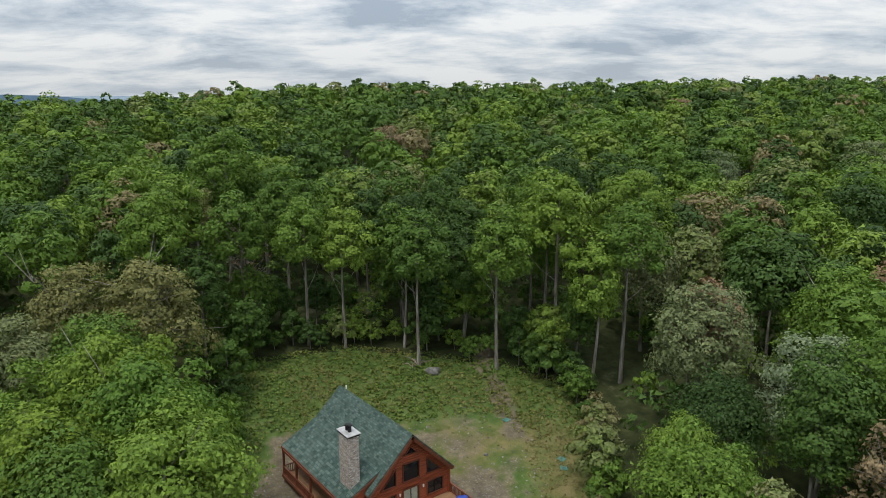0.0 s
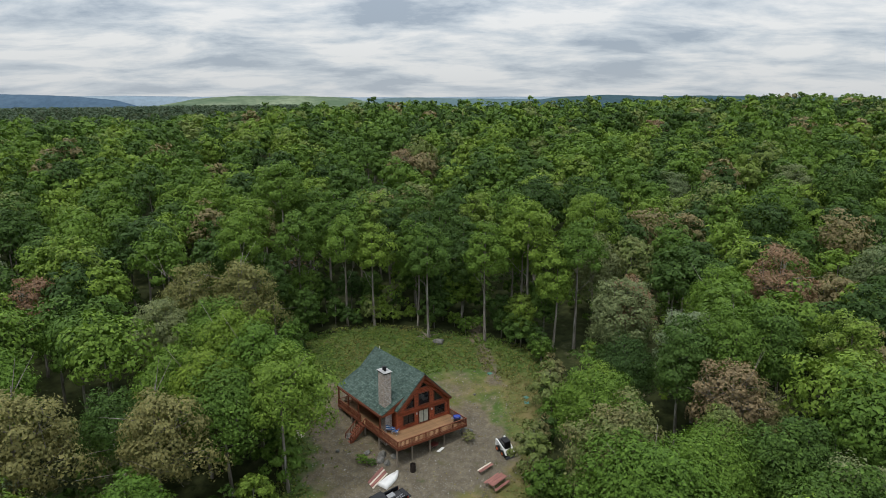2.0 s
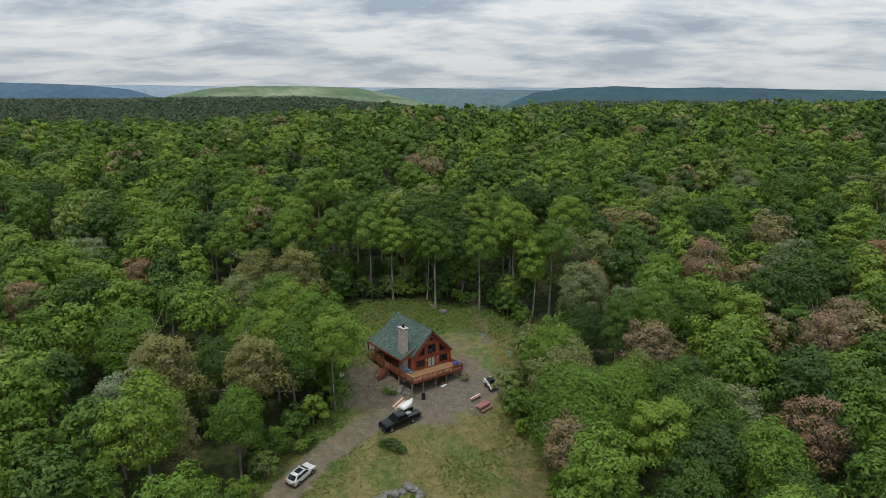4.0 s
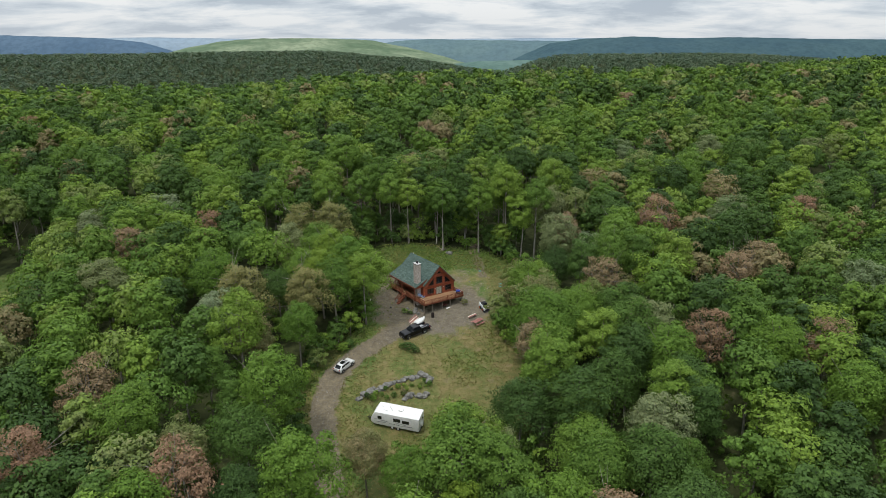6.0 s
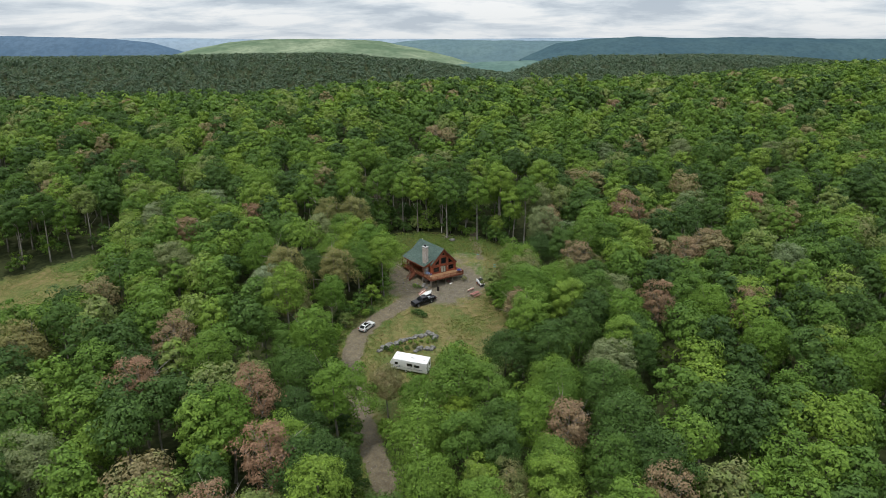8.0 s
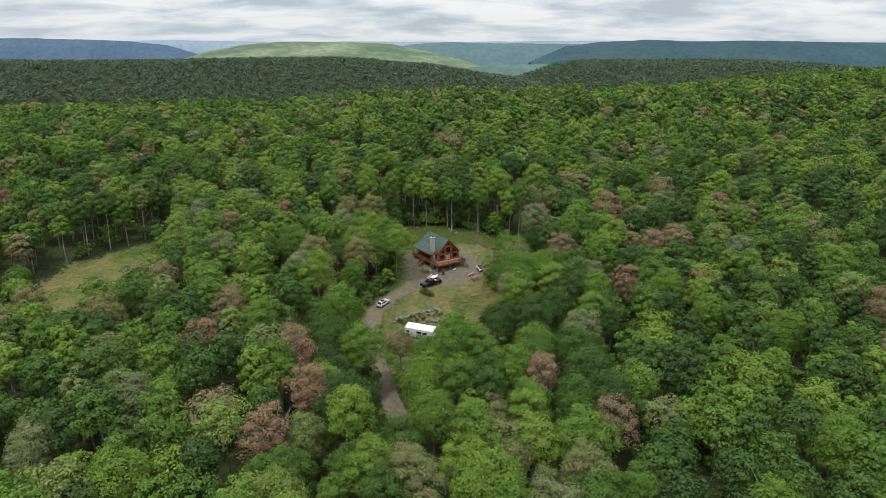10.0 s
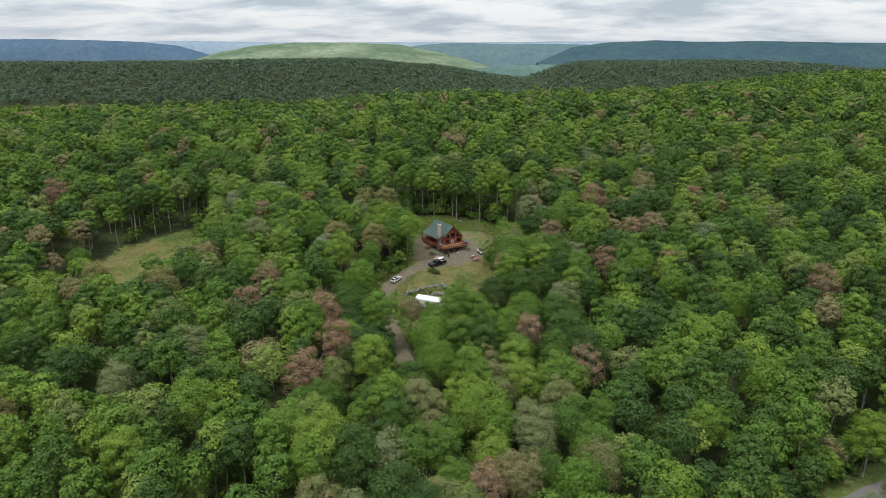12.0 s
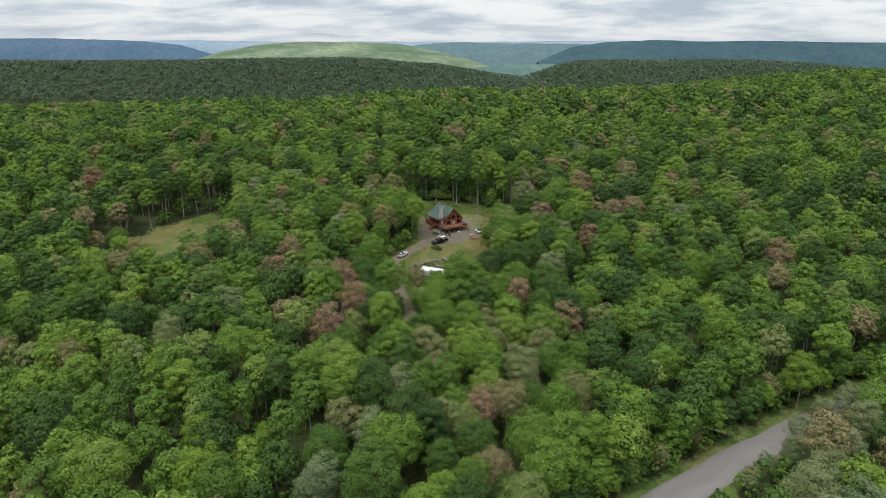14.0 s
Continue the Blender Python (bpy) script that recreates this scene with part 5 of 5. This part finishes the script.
part("front_bumper", box(2.98, 3.2, -0.95, 0.95, 0.45, 0.70, 0.04), black_plastic, truck)
part("rear_bumper", box(-3.2, -3.0, -0.95, 0.95, 0.5, 0.72, 0.04), steel, truck)
part("tailgate", box(-3.60, -3.04, -0.84, 0.84, 0.80, 0.87, 0.02), black_paint, truck, "lowered black tailgate")
part("bed_floor", box(-3.04, -1.0, -0.84, 0.84, 0.62, 0.84), black_plastic, truck)
part("number_plate", box(3.195, 3.21, -0.15, 0.15, 0.52, 0.62), white_paint, truck)
level_turn(truck, -10.3, -7.0, 181.5, 0.02)
truck.matrix_basis = truck.matrix_basis @ Matrix.Scale(0.90, 4)
cargo = thing("ladder", 0, 0, 0, 0, "pale aluminium ladder lying in the truck bed", "ladder")
for s in (-0.17, 0.17):
    part("stile", box(-1.0, 0.95, s - 0.025, s + 0.025, 0, 0.07), alloy, cargo)
for k in range(7):
    part("rung", rod((-0.85 + 0.28 * k, -0.17, 0.035), (-0.85 + 0.28 * k, 0.17, 0.035), 0.02), alloy, cargo)
cargo.matrix_basis = truck.matrix_basis @ pose(-2.05, 0.30, 0.845, 0, 0, 8)
tub = thing("storage_tub", 0, 0, 0, 0, "low grey tub in the truck bed", "tub")
part("tub_body", box(-0.45, 0.45, -0.3, 0.3, 0, 0.22, 0.03), plain("grey_plastic", (0.22, 0.23, 0.24), 0.6), tub)
part("lid", box(-0.47, 0.47, -0.32, 0.32, 0.22, 0.26, 0.01), plain("grey_lid", (0.30, 0.31, 0.32), 0.5), tub)
tub.matrix_basis = truck.matrix_basis @ pose(-1.75, -0.40, 0.845)

car = thing("hatchback_car", 0, 0, 0, 0, "pale silver crossover hatchback parked beside the drive", "car")
smooth_part("body", tapered([(-2.15, 0.42), (2.15, 0.38), (2.22, 0.72), (2.05, 0.92), (1.05, 1.04), (-2.1, 1.08), (-2.2, 0.8)], 0.89, 0.84, 0.4, 1.05, 0.07), silver_paint, car)
cabin_top = smooth_part("cabin_roof", tapered([(1.15, 1.02), (0.35, 1.52), (-1.35, 1.54), (-2.05, 1.04)], 0.82, 0.62, 1.02, 1.54, 0.06), silver_paint, car)
part("windscreen", slab([(1.05, 1.09), (0.40, 1.50), (0.42, 1.52), (1.09, 1.10)], "y", -0.62, 0.62), glass, cabin_top)
part("rear_window", slab([(-1.44, 1.50), (-1.99, 1.12), (-2.02, 1.13), (-1.46, 1.53)], "y", -0.58, 0.58), glass, cabin_top)
part("sunroof", box(-0.9, 0.15, -0.42, 0.42, 1.535, 1.56, 0.01), glass, cabin_top, "dark glass sunroof")
for s in (-1, 1):
    for x0, x1 in ((-0.45, 0.8), (-1.6, -0.52)):
        bm = slab([(x0, 1.10), (x1, 1.10), (min(x1, 0.38), 1.44), (max(x0, -1.35), 1.44)], "y", -0.01, 0.01)
        for v in bm.verts:
            v.co.y += s * (0.835 - (v.co.z - 1.02) * 0.385)
        part("side_window", bm, glass, cabin_top)
    part("roof_rail", rod((0.2, s * 0.60, 1.60), (-1.35, s * 0.60, 1.61), 0.022), black_plastic, car, "black roof rail")
    part("mirror", box(0.75, 0.93, s * 0.95 - 0.09, s * 0.95 + 0.09, 1.02, 1.15, 0.03), silver_paint, car)
    part("tail_light", box(-2.2, -2.06, s * 0.70 - 0.13, s * 0.70 + 0.13, 0.85, 1.02, 0.02), red_light, car, "red tail light")
    part("headlight", box(2.02, 2.18, s * 0.66 - 0.16, s * 0.66 + 0.16, 0.70, 0.84, 0.02), white_light, car)
    part("sill", box(-1.0, 1.0, s * 0.87 - 0.04, s * 0.87 + 0.05, 0.32, 0.48, 0.02), black_plastic, car)
    for x in (1.36, -1.3):
        part("wheel_arch", rod((x, s * 0.84, 0.38), (x, s * 0.905, 0.38), 0.41, sides=20), black_plastic, car)
        wheel(car, x, s * 0.82, 0.34, 0.22)
part("rear_bumper", box(-2.28, -2.1, -0.8, 0.8, 0.40, 0.62, 0.04), black_plastic, car)
part("number_plate", box(-2.295, -2.28, -0.2, 0.2, 0.64, 0.74), white_paint, car)
level_turn(car, -25.5, -9.0, 24, 0.02)
car.matrix_basis = car.matrix_basis @ Matrix.Scale(0.87, 4)

trailer = thing("travel_trailer", 0, 0, 0, 0, "white travel trailer with dark graphics parked on dry grass", "trailer")
TL, TW, TZ0, TZ1 = 3.7, 1.2, 0.55, 2.75
smooth_part("shell", tapered([(-TL, TZ0), (TL - 0.5, TZ0), (TL, TZ0 + 0.45), (TL - 0.15, TZ0 + 1.2), (TL - 0.75, TZ1), (-TL, TZ1)], TW, TW, 0.5, 2.7, 0.05), white_paint, trailer, "white ribbed shell")
part("roof_sheet", box(-TL + 0.08, TL - 0.85, -TW + 0.08, TW - 0.08, TZ1 - 0.01, TZ1 + 0.015), plain("roof_membrane", (0.66, 0.66, 0.64), 0.7, 0, 0.15, 1.2), trailer)
for x, y, w, h in ((1.6, 0.2, 0.36, 0.10), (-0.6, -0.1, 0.34, 0.22), (-2.9, 0.1, 0.22, 0.12), (2.3, -0.4, 0.2, 0.12)):
    part("roof_vent", box(x - w, x + w, y - w * 0.8, y + w * 0.8, TZ1, TZ1 + h, 0.04), white_paint, trailer, "white roof vent")
part("antenna", rod((0.5, 0.3, TZ1), (0.9, 0.3, TZ1 + 0.75), 0.03), white_paint, trailer)
for s in (-1, 1):
    yy = s * (TW + 0.005)
    for x0, x1, z0, z1 in ((2.0, 2.55, 1.65, 2.10), (-0.35, 0.15, 1.65, 2.15), (-0.85, -0.42, 1.65, 2.15), (-2.2, -1.2, 1.60, 2.05)):
        wdw = part("window", box(x0 - 0.04, x1 + 0.04, yy - 0.015, yy + 0.015, z0 - 0.04, z1 + 0.04), black_plastic, trailer)
        part("pane", box(x0, x1, yy - 0.02, yy + 0.02, z0, z1), glass, wdw)
    for k, (x0, x1, z, lift) in enumerate(((0.9, 3.1, 1.30, 0.22), (1.3, 2.7, 1.12, -0.12), (-1.9, -0.2, 1.25, 0.18), (-2.9, -1.0, 1.08, -0.08), (-0.9, 0.7, 1.02, 0.06))):
        part("side_stripe", slab([(x0, z), (x1, z + lift), (x1 + 0.12, z + lift + 0.04), (x0 + 0.25, z + 0.09)], "y", yy - 0.006, yy + 0.006), plain("stripe_grey", (0.16, 0.17, 0.19), 0.5) if k == 0 and s == -1 else bpy.data.materials["stripe_grey"], trailer, "dark grey swoosh stripe")
    part("awning", rod((-2.2, yy + s * 0.05, 2.58), (1.4, yy + s * 0.05, 2.58), 0.05), white_paint, trailer) if s < 0 else None
    for x in (-0.5, 0.4):
        wheel(trailer, x, s * (TW - 0.16), 0.34, 0.22, white_paint)
part("ladder_rail", rod((-TL - 0.08, 0.75, 0.9), (-TL - 0.08, 0.75, TZ1 + 0.05), 0.02), alloy, trailer)
part("ladder_rail", rod((-TL - 0.08, 1.05, 0.9), (-TL - 0.08, 1.05, TZ1 + 0.05), 0.02), alloy, trailer)
for k in range(6):
    part("ladder_rung", rod((-TL - 0.08, 0.75, 1.0 + 0.3 * k), (-TL - 0.08, 1.05, 1.0 + 0.3 * k), 0.018), alloy, trailer)
bw = part("end_window", box(-TL - 0.03, -TL + 0.02, -0.75, -0.2, 1.6, 2.1), black_plastic, trailer)
part("pane", box(-TL - 0.04, -TL + 0.02, -0.70, -0.25, 1.65, 2.05), glass, bw)
part("spare_wheel_cover", rod((-TL - 0.16, -0.2, 0.95), (-TL, -0.2, 0.95), 0.34, sides=20), white_paint, trailer)
part("bumper", box(-TL - 0.12, -TL, -1.0, 1.0, 0.5, 0.6), steel, trailer)
part("tow_bar", beam((TL - 0.4, 0, 0.5), (TL + 0.9, 0, 0.45), 0.12, 0.1), steel, trailer)
part("jack_stand", rod((TL + 0.7, 0, -0.1), (TL + 0.7, 0, 0.8), 0.04), steel, trailer)
level_turn(trailer, -25.3, -25.7, 130, 0.0)

loader = thing("skid_steer_loader", 0, 0, 0, 0, "white and black skid-steer loader standing on the gravel", "loader")
hull = part("hull", slab([(-1.25, 0.35), (0.75, 0.35), (0.85, 0.7), (0.55, 0.95), (-1.3, 1.0)], "y", -0.55, 0.55, bevel=0.03), white_paint, loader)
cage = part("cab", slab([(0.62, 0.95), (0.45, 1.9), (-0.55, 1.95), (-0.75, 0.95)], "y", -0.43, 0.43, bevel=0.04), steel, loader, "black cab cage")
part("seat", box(-0.3, 0.1, -0.25, 0.25, 1.0, 1.5, 0.04), black_plastic, cage)
part("engine_hood", box(-1.35, -0.7, -0.5, 0.5, 0.95, 1.35, 0.05), black_plastic, loader)
for s in (-1, 1):
    part("side_window", box(-0.5, 0.35, s * 0.44 - 0.01, s * 0.44 + 0.01, 1.15, 1.8), glass, cage)
    part("lift_arm", slab([(-1.35, 1.25), (-1.2, 1.55), (0.4, 1.15), (1.15, 0.45), (1.0, 0.3), (0.3, 0.92)], "y", s * 0.62 - 0.08, s * 0.62 + 0.08, bevel=0.02), white_paint, loader, "white lift arm")
    part("upright", slab([(-1.4, 0.6), (-0.9, 0.6), (-1.0, 1.5), (-1.35, 1.5)], "y", s * 0.62 - 0.1, s * 0.62 + 0.1, bevel=0.02), white_paint, loader)
    part("cylinder", rod((-0.9, s * 0.62, 0.75), (0.3, s * 0.62, 1.05), 0.05), alloy, loader)
    for x in (-0.75, 0.45):
        wheel(loader, x, s * 0.72, 0.40, 0.28, orange_rim)
part("bucket", slab([(0.95, 0.08), (1.45, 0.05), (1.48, 0.1), (1.1, 0.2), (1.06, 0.5), (0.97, 0.52)], "y", -0.85, 0.85), steel, loader, "dark steel bucket")
level_turn(loader, 5.3, -7.4, -98, 0.0)
loader.matrix_basis = loader.matrix_basis @ Matrix.Scale(0.82, 4)


# ---- yard things ----
def rock(name, x, y, size, seed, label="grey weathered boulder resting on the ground", group="", squash=0.7, sink=0.25, category="boulder"):
    r = random.Random(seed)
    bm = bmesh.new()
    bmesh.ops.create_icosphere(bm, subdivisions=3, radius=1)
    o = Vector((r.uniform(0, 50), r.uniform(0, 50), r.uniform(0, 50)))
    cuts = [Vector((r.gauss(0, 1), r.gauss(0, 1), r.gauss(0, 1))).normalized() for _ in range(7)]
    for v in bm.verts:
        p = v.co.copy()
        for cdir in cuts:
            over = p.dot(cdir) - 0.72
            if over > 0:
                p -= cdir * over * 0.9
        v.co = p * (1 + 0.16 * noise.noise(p * 1.6 + o) + 0.06 * noise.noise(p * 5 + o))
        v.co.z *= squash
    me = bpy.data.meshes.new(name)
    bm.to_mesh(me)
    bm.free()
    me.materials.append(rock_grey)
    ob = new(name, me)
    ob.matrix_basis = Matrix.LocRotScale((x, y, float(height(x, y)) + size * squash * (1 - 2 * sink) * 0.6), Euler((0, 0, r.uniform(0, 6))), (size, size * r.uniform(0.7, 1), size))
    return tagged(ob, label, category, group)


for n, (x, y, s) in enumerate(((13.6, 15.9, 0.85), (3.9, -2.0, 0.55), (4.4, -2.4, 0.4), (-6.9, 4.9, 0.5), (-5.6, 0.0, 0.65), (-6.3, -0.6, 0.5), (-5.9, -1.4, 0.45), (-6.8, 1.2, 0.4), (-4.8, -0.9, 0.4), (9.5, 3.0, 0.22), (-9.2, 3.3, 0.3))):
    rock("boulder", x, y, s, n + 1)
r = random.Random(4)
for n in range(46):
    t = n / 46
    if n < 26:
        k = n / 25
        x, y = -27.2 + 9.5 * k + 1.6 * k * k, -17.2 + 0.9 * math.sin(k * 2.6) - 1.4 * k
    elif n < 34:
        k = (n - 26) / 8
        x, y = -16.0 + 0.5 * math.sin(k * 3), -18.4 - 2.0 * k
    else:
        k = (n - 34) / 12
        x, y = -21.6 + 4.2 * k, -21.5 - 1.0 * k + 0.5 * math.sin(k * 6)
    rock("stone", x + r.uniform(-0.35, 0.35), y + r.uniform(-0.35, 0.35), r.uniform(0.38, 0.75), 100 + n, "grey field stone in a rough garden ring", "stones of the garden ring", 0.75, 0.2, "stone")

for n in range(22):
    k = n / 21
    plant(sapling_pattern[n % 2], -26.5 + 9.5 * k + r.uniform(-1, 1), -18.9 - 1.0 * k + r.uniform(-1.2, 1.2), r.uniform(0.12, 0.3), r.uniform(0, 6), "leafy weed among the garden stones", category="weed", group="weeds of the garden ring", name="weed")

barrel = thing("burn_barrel", -4.4, -4.0, float(height(-4.4, -4.0)) - 0.02, 0, "dark rusty steel burn barrel", "barrel")
rust = plain("dark_rust", (0.035, 0.026, 0.022), 0.8, 0.3)
bm = rod((0, 0, 0), (0, 0, 0.86), 0.28, sides=20)
bmesh.ops.delete(bm, geom=[f for f in bm.faces if f.normal.z > 0.9], context="FACES")
shell = part("shell", bm, rust, barrel)
for z in (0.02, 0.30, 0.58, 0.85):
    part("hoop", rod((0, 0, z - 0.015), (0, 0, z + 0.015), 0.292, sides=20), rust, shell) if z < 0.8 else None
part("ash", rod((0, 0, 0.5), (0, 0, 0.56), 0.27, sides=16), black_plastic, barrel)

boat = thing("row_boat", 0, 0, 0, 0, "white upturned boat hull lying on the ground", "boat")
bm = bmesh.new()
ringn, secs = 8, 11
grid = []
for i in range(secs):
    t = i / (secs - 1)
    x = -1.35 + 2.7 * t
    w = 0.56 * (1 - max(0, (t - 0.35) / 0.65) ** 2.2) + 0.02
    h = 0.40 * (1 - 0.35 * max(0, (t - 0.6) / 0.4))
    grid.append([bm.verts.new((x, w * math.cos(math.pi * j / ringn), 0.03 + h * math.sin(math.pi * j / ringn) ** 0.7)) for j in range(ringn + 1)])
for a, b in zip(grid, grid[1:]):
    for j in range(ringn):
        bm.faces.new((a[j], b[j], b[j + 1], a[j + 1]))
bm.faces.new(grid[0])
smooth_part("hull", bm, white_paint, boat)
part("keel", box(-1.3, 1.2, -0.03, 0.03, 0.38, 0.45), white_paint, boat)
level_turn(boat, -7.0, -3.75, 20, 0.0)
stack = thing("plank_stack", 0, 0, 0, 0, "stack of faded red boards leaning by the boat", "planks")
for k in range(6):
    part("plank", beam((-1.3 + 0.06 * k, 0.16 * k, 0.06 + 0.03 * k), (1.25 + 0.05 * k, 0.16 * k + 0.05, 0.10 + 0.05 * k), 0.15, 0.04), red_wood if k % 3 else pale_board, stack)
level_turn(stack, -7.9, -3.3, 22, 0.0)


def picnic(label, x, y, turn, top=red_wood, broken=False):
    t = thing("picnic_table", 0, 0, 0, 0, label, "table", "picnic tables")
    for k in range(5):
        part("top_board", box(-1.05, 1.05, -0.40 + 0.165 * k, -0.25 + 0.165 * k, 0.72, 0.76), top, t)
    for s in (-1, 1):
        for k in range(2):
            part("bench_board", box(-1.05, 1.05, s * 0.72 - 0.13 + 0.14 * k, s * 0.72 + 0.0 + 0.14 * k, 0.42, 0.46), top, t)
        part("cross_beam", box(s * 0.8 - 0.04, s * 0.8 + 0.04, -0.85, 0.85, 0.36, 0.42), grey_wood, t)
        for q in (-1, 1):
            part("leg", beam((s * 0.8, q * 0.25, 0.72), (s * 0.8, q * 0.62, 0.0), 0.05, 0.10), grey_wood, t)
    return level_turn(t, x, y, turn)


picnic("faded red wooden picnic table on the gravel edge", 1.2, -10.7, 6)
bench = thing("bench", 0, 0, 0, 0, "low wooden bench with one bare pale board", "bench")
for k, mt in enumerate((red_wood, red_wood, pale_board)):
    part("seat_board", box(-0.95, 0.95, -0.27 + 0.17 * k, -0.12 + 0.17 * k, 0.44, 0.48), mt, bench)
for s in (-0.7, 0.7):
    part("leg_frame", box(s - 0.04, s + 0.04, -0.22, 0.20, 0.0, 0.44), grey_wood, bench)
level_turn(bench, 1.6, -8.4, 5)

grill = thing("gas_grill", 2.95, -1.9, FLOOR + 0.01, -30, "gas grill under a blue lid on the deck", "grill")
part("cart", box(-0.35, 0.35, -0.25, 0.25, 0.06, 0.55, 0.02), black_plastic, grill)
part("side_shelf", box(-0.62, 0.62, -0.24, 0.24, 0.55, 0.60), alloy, grill)
smooth_part("lid", slab([(-0.26, 0.60), (-0.24, 0.82), (-0.08, 0.94), (0.14, 0.92), (0.26, 0.76), (0.26, 0.60)], "x", -0.38, 0.38, bevel=0.02), blue_cloth, grill, "blue lid")
part("handle", rod((-0.25, -0.3, 0.74), (0.25, -0.3, 0.74), 0.015), alloy, grill)
for s in (-0.28, 0.28):
    wheel(grill, s, 0.2, 0.08, 0.04, steel, "caster")


def lounge_chair(x, y, turn):
    c = thing("deck_chair", x, y, FLOOR + 0.005, turn, "blue and white striped folding chair on the deck", "chair", "chairs on the deck")
    blue, white = plain("blue_webbing", (0.05, 0.16, 0.42), 0.7) if "blue_webbing" not in bpy.data.materials else bpy.data.materials["blue_webbing"], white_paint
    for k in range(6):
        part("seat_slat", box(-0.26 + 0.09 * k, -0.185 + 0.09 * k, -0.25, 0.25, 0.34, 0.36), (blue, blue, white)[k % 3], c)
        z = 0.40 + 0.09 * k
        part("back_slat", box(0.27 + 0.025 * k, 0.29 + 0.025 * k, -0.25, 0.25, z, z + 0.075), (blue, white, blue)[k % 3], c)
    for s in (-0.27, 0.27):
        part("arm_rest", box(-0.28, 0.34, s - 0.035, s + 0.035, 0.53, 0.56), blue, c)
        part("leg", rod((-0.26, s, 0.0), (0.24, s, 0.54), 0.018), alloy, c)
        part("leg", rod((0.26, s, 0.0), (-0.24, s, 0.54), 0.018), alloy, c)
    return c


for x, y, turn in ((-4.2, 0.75, 215), (-3.95, -0.05, 200)):
    lounge_chair(x, y, turn).scale = (1.08, 1.08, 1.08)

pit = thing("wheelbarrow", -0.5, -2.3, float(height(-0.5, -2.3)), 25, "red wheelbarrow parked under the deck", "wheelbarrow")
part("tray", slab([(-0.45, 0.55), (0.5, 0.5), (0.35, 0.28), (-0.25, 0.28)], "y", -0.3, 0.3), plain("red_enamel", (0.10, 0.018, 0.014), 0.5), pit)
wheel(pit, 0.55, 0.0, 0.19, 0.09, steel)
for s in (-0.24, 0.24):
    part("handle", beam((0.5, s * 0.3, 0.24), (-0.95, s, 0.5), 0.04, 0.04), grey_wood, pit)
    part("leg", rod((-0.25, s, 0.0), (-0.2, s, 0.3), 0.02), steel, pit)
pad_white = thing("slab_panel", -0.1, -3.0, float(height(-0.1, -3.0)), 20, "white panel lying under the deck edge", "panel")
part("sheet", box(-0.55, 0.55, -0.16, 0.16, 0.02, 0.07, 0.01), white_paint, pad_white)
part("batten", box(-0.55, 0.55, -0.03, 0.03, 0.0, 0.02), grey_wood, pad_white)

# clutter at the clearing's west edge and green sheets on the east side
teal = plain("teal_plastic", (0.07, 0.20, 0.16), 0.6)
for x, y, turn in ((-12.6, 9.0, 30), (13.6, -2.0, 50), (14.3, -1.1, 10), (14.2, 5.6, 0)):
    s = thing("plastic_sheet", 0, 0, 0, 0, "crumpled teal plastic sheet on the ground", "sheet", "plastic sheets")
    bm = bmesh.new()
    bmesh.ops.create_grid(bm, x_segments=8, y_segments=6, size=0.28)
    for v in bm.verts:
        v.co.z = 0.08 + 0.07 * noise.noise(v.co * 5 + Vector((x, y, 0)))
    bmesh.ops.solidify(bm, geom=bm.faces[:], thickness=0.02)
    part("fold", bm, teal, s)
    level_turn(s, x, y, turn, 0.03)
heap = thing("scrap_heap", 0, 0, 0, 0, "heap of pale broken stones and scraps", "heap")
for n in range(16):
    part("piece", box(r.uniform(-0.7, 0.5), r.uniform(0.55, 0.8), r.uniform(-0.6, 0.3), r.uniform(0.35, 0.6), 0.0, r.uniform(0.1, 0.45), 0.03), pale_board if n % 3 else rock_grey, heap)
level_turn(heap, -11.8, 8.0, 20)
boards = thing("board_pile", 0, 0, 0, 0, "pile of grey weathered boards at the edge of the trees", "planks")
for n in range(9):
    part("board", beam((-1.1 + r.uniform(-0.2, 0.2), -0.5 + 0.12 * n, 0.05 + 0.03 * (n % 3)), (1.1 + r.uniform(-0.2, 0.2), -0.45 + 0.12 * n + r.uniform(-0.1, 0.1), 0.08 + 0.03 * (n % 3)), 0.14, 0.04), grey_wood if n % 3 else pale_board, boards)
level_turn(boards, -14.6, 6.0, 70)
brush = thing("brush_pile", 0, 0, 0, 0, "tangle of dead grey branches by the trees", "branches")
for n in range(18):
    a, b = r.uniform(0, 6.28), r.uniform(0.6, 1.9)
    p = Vector((r.uniform(-0.6, 0.6), r.uniform(-0.4, 0.4), r.uniform(0.03, 0.3)))
    part("branch", rod(p, p + Vector((math.cos(a) * b, math.sin(a) * b * 0.7, r.uniform(0.0, 0.5))), 0.045, 0.015, 6), grey_wood, brush)
level_turn(brush, 13.0, 18.6, 0)
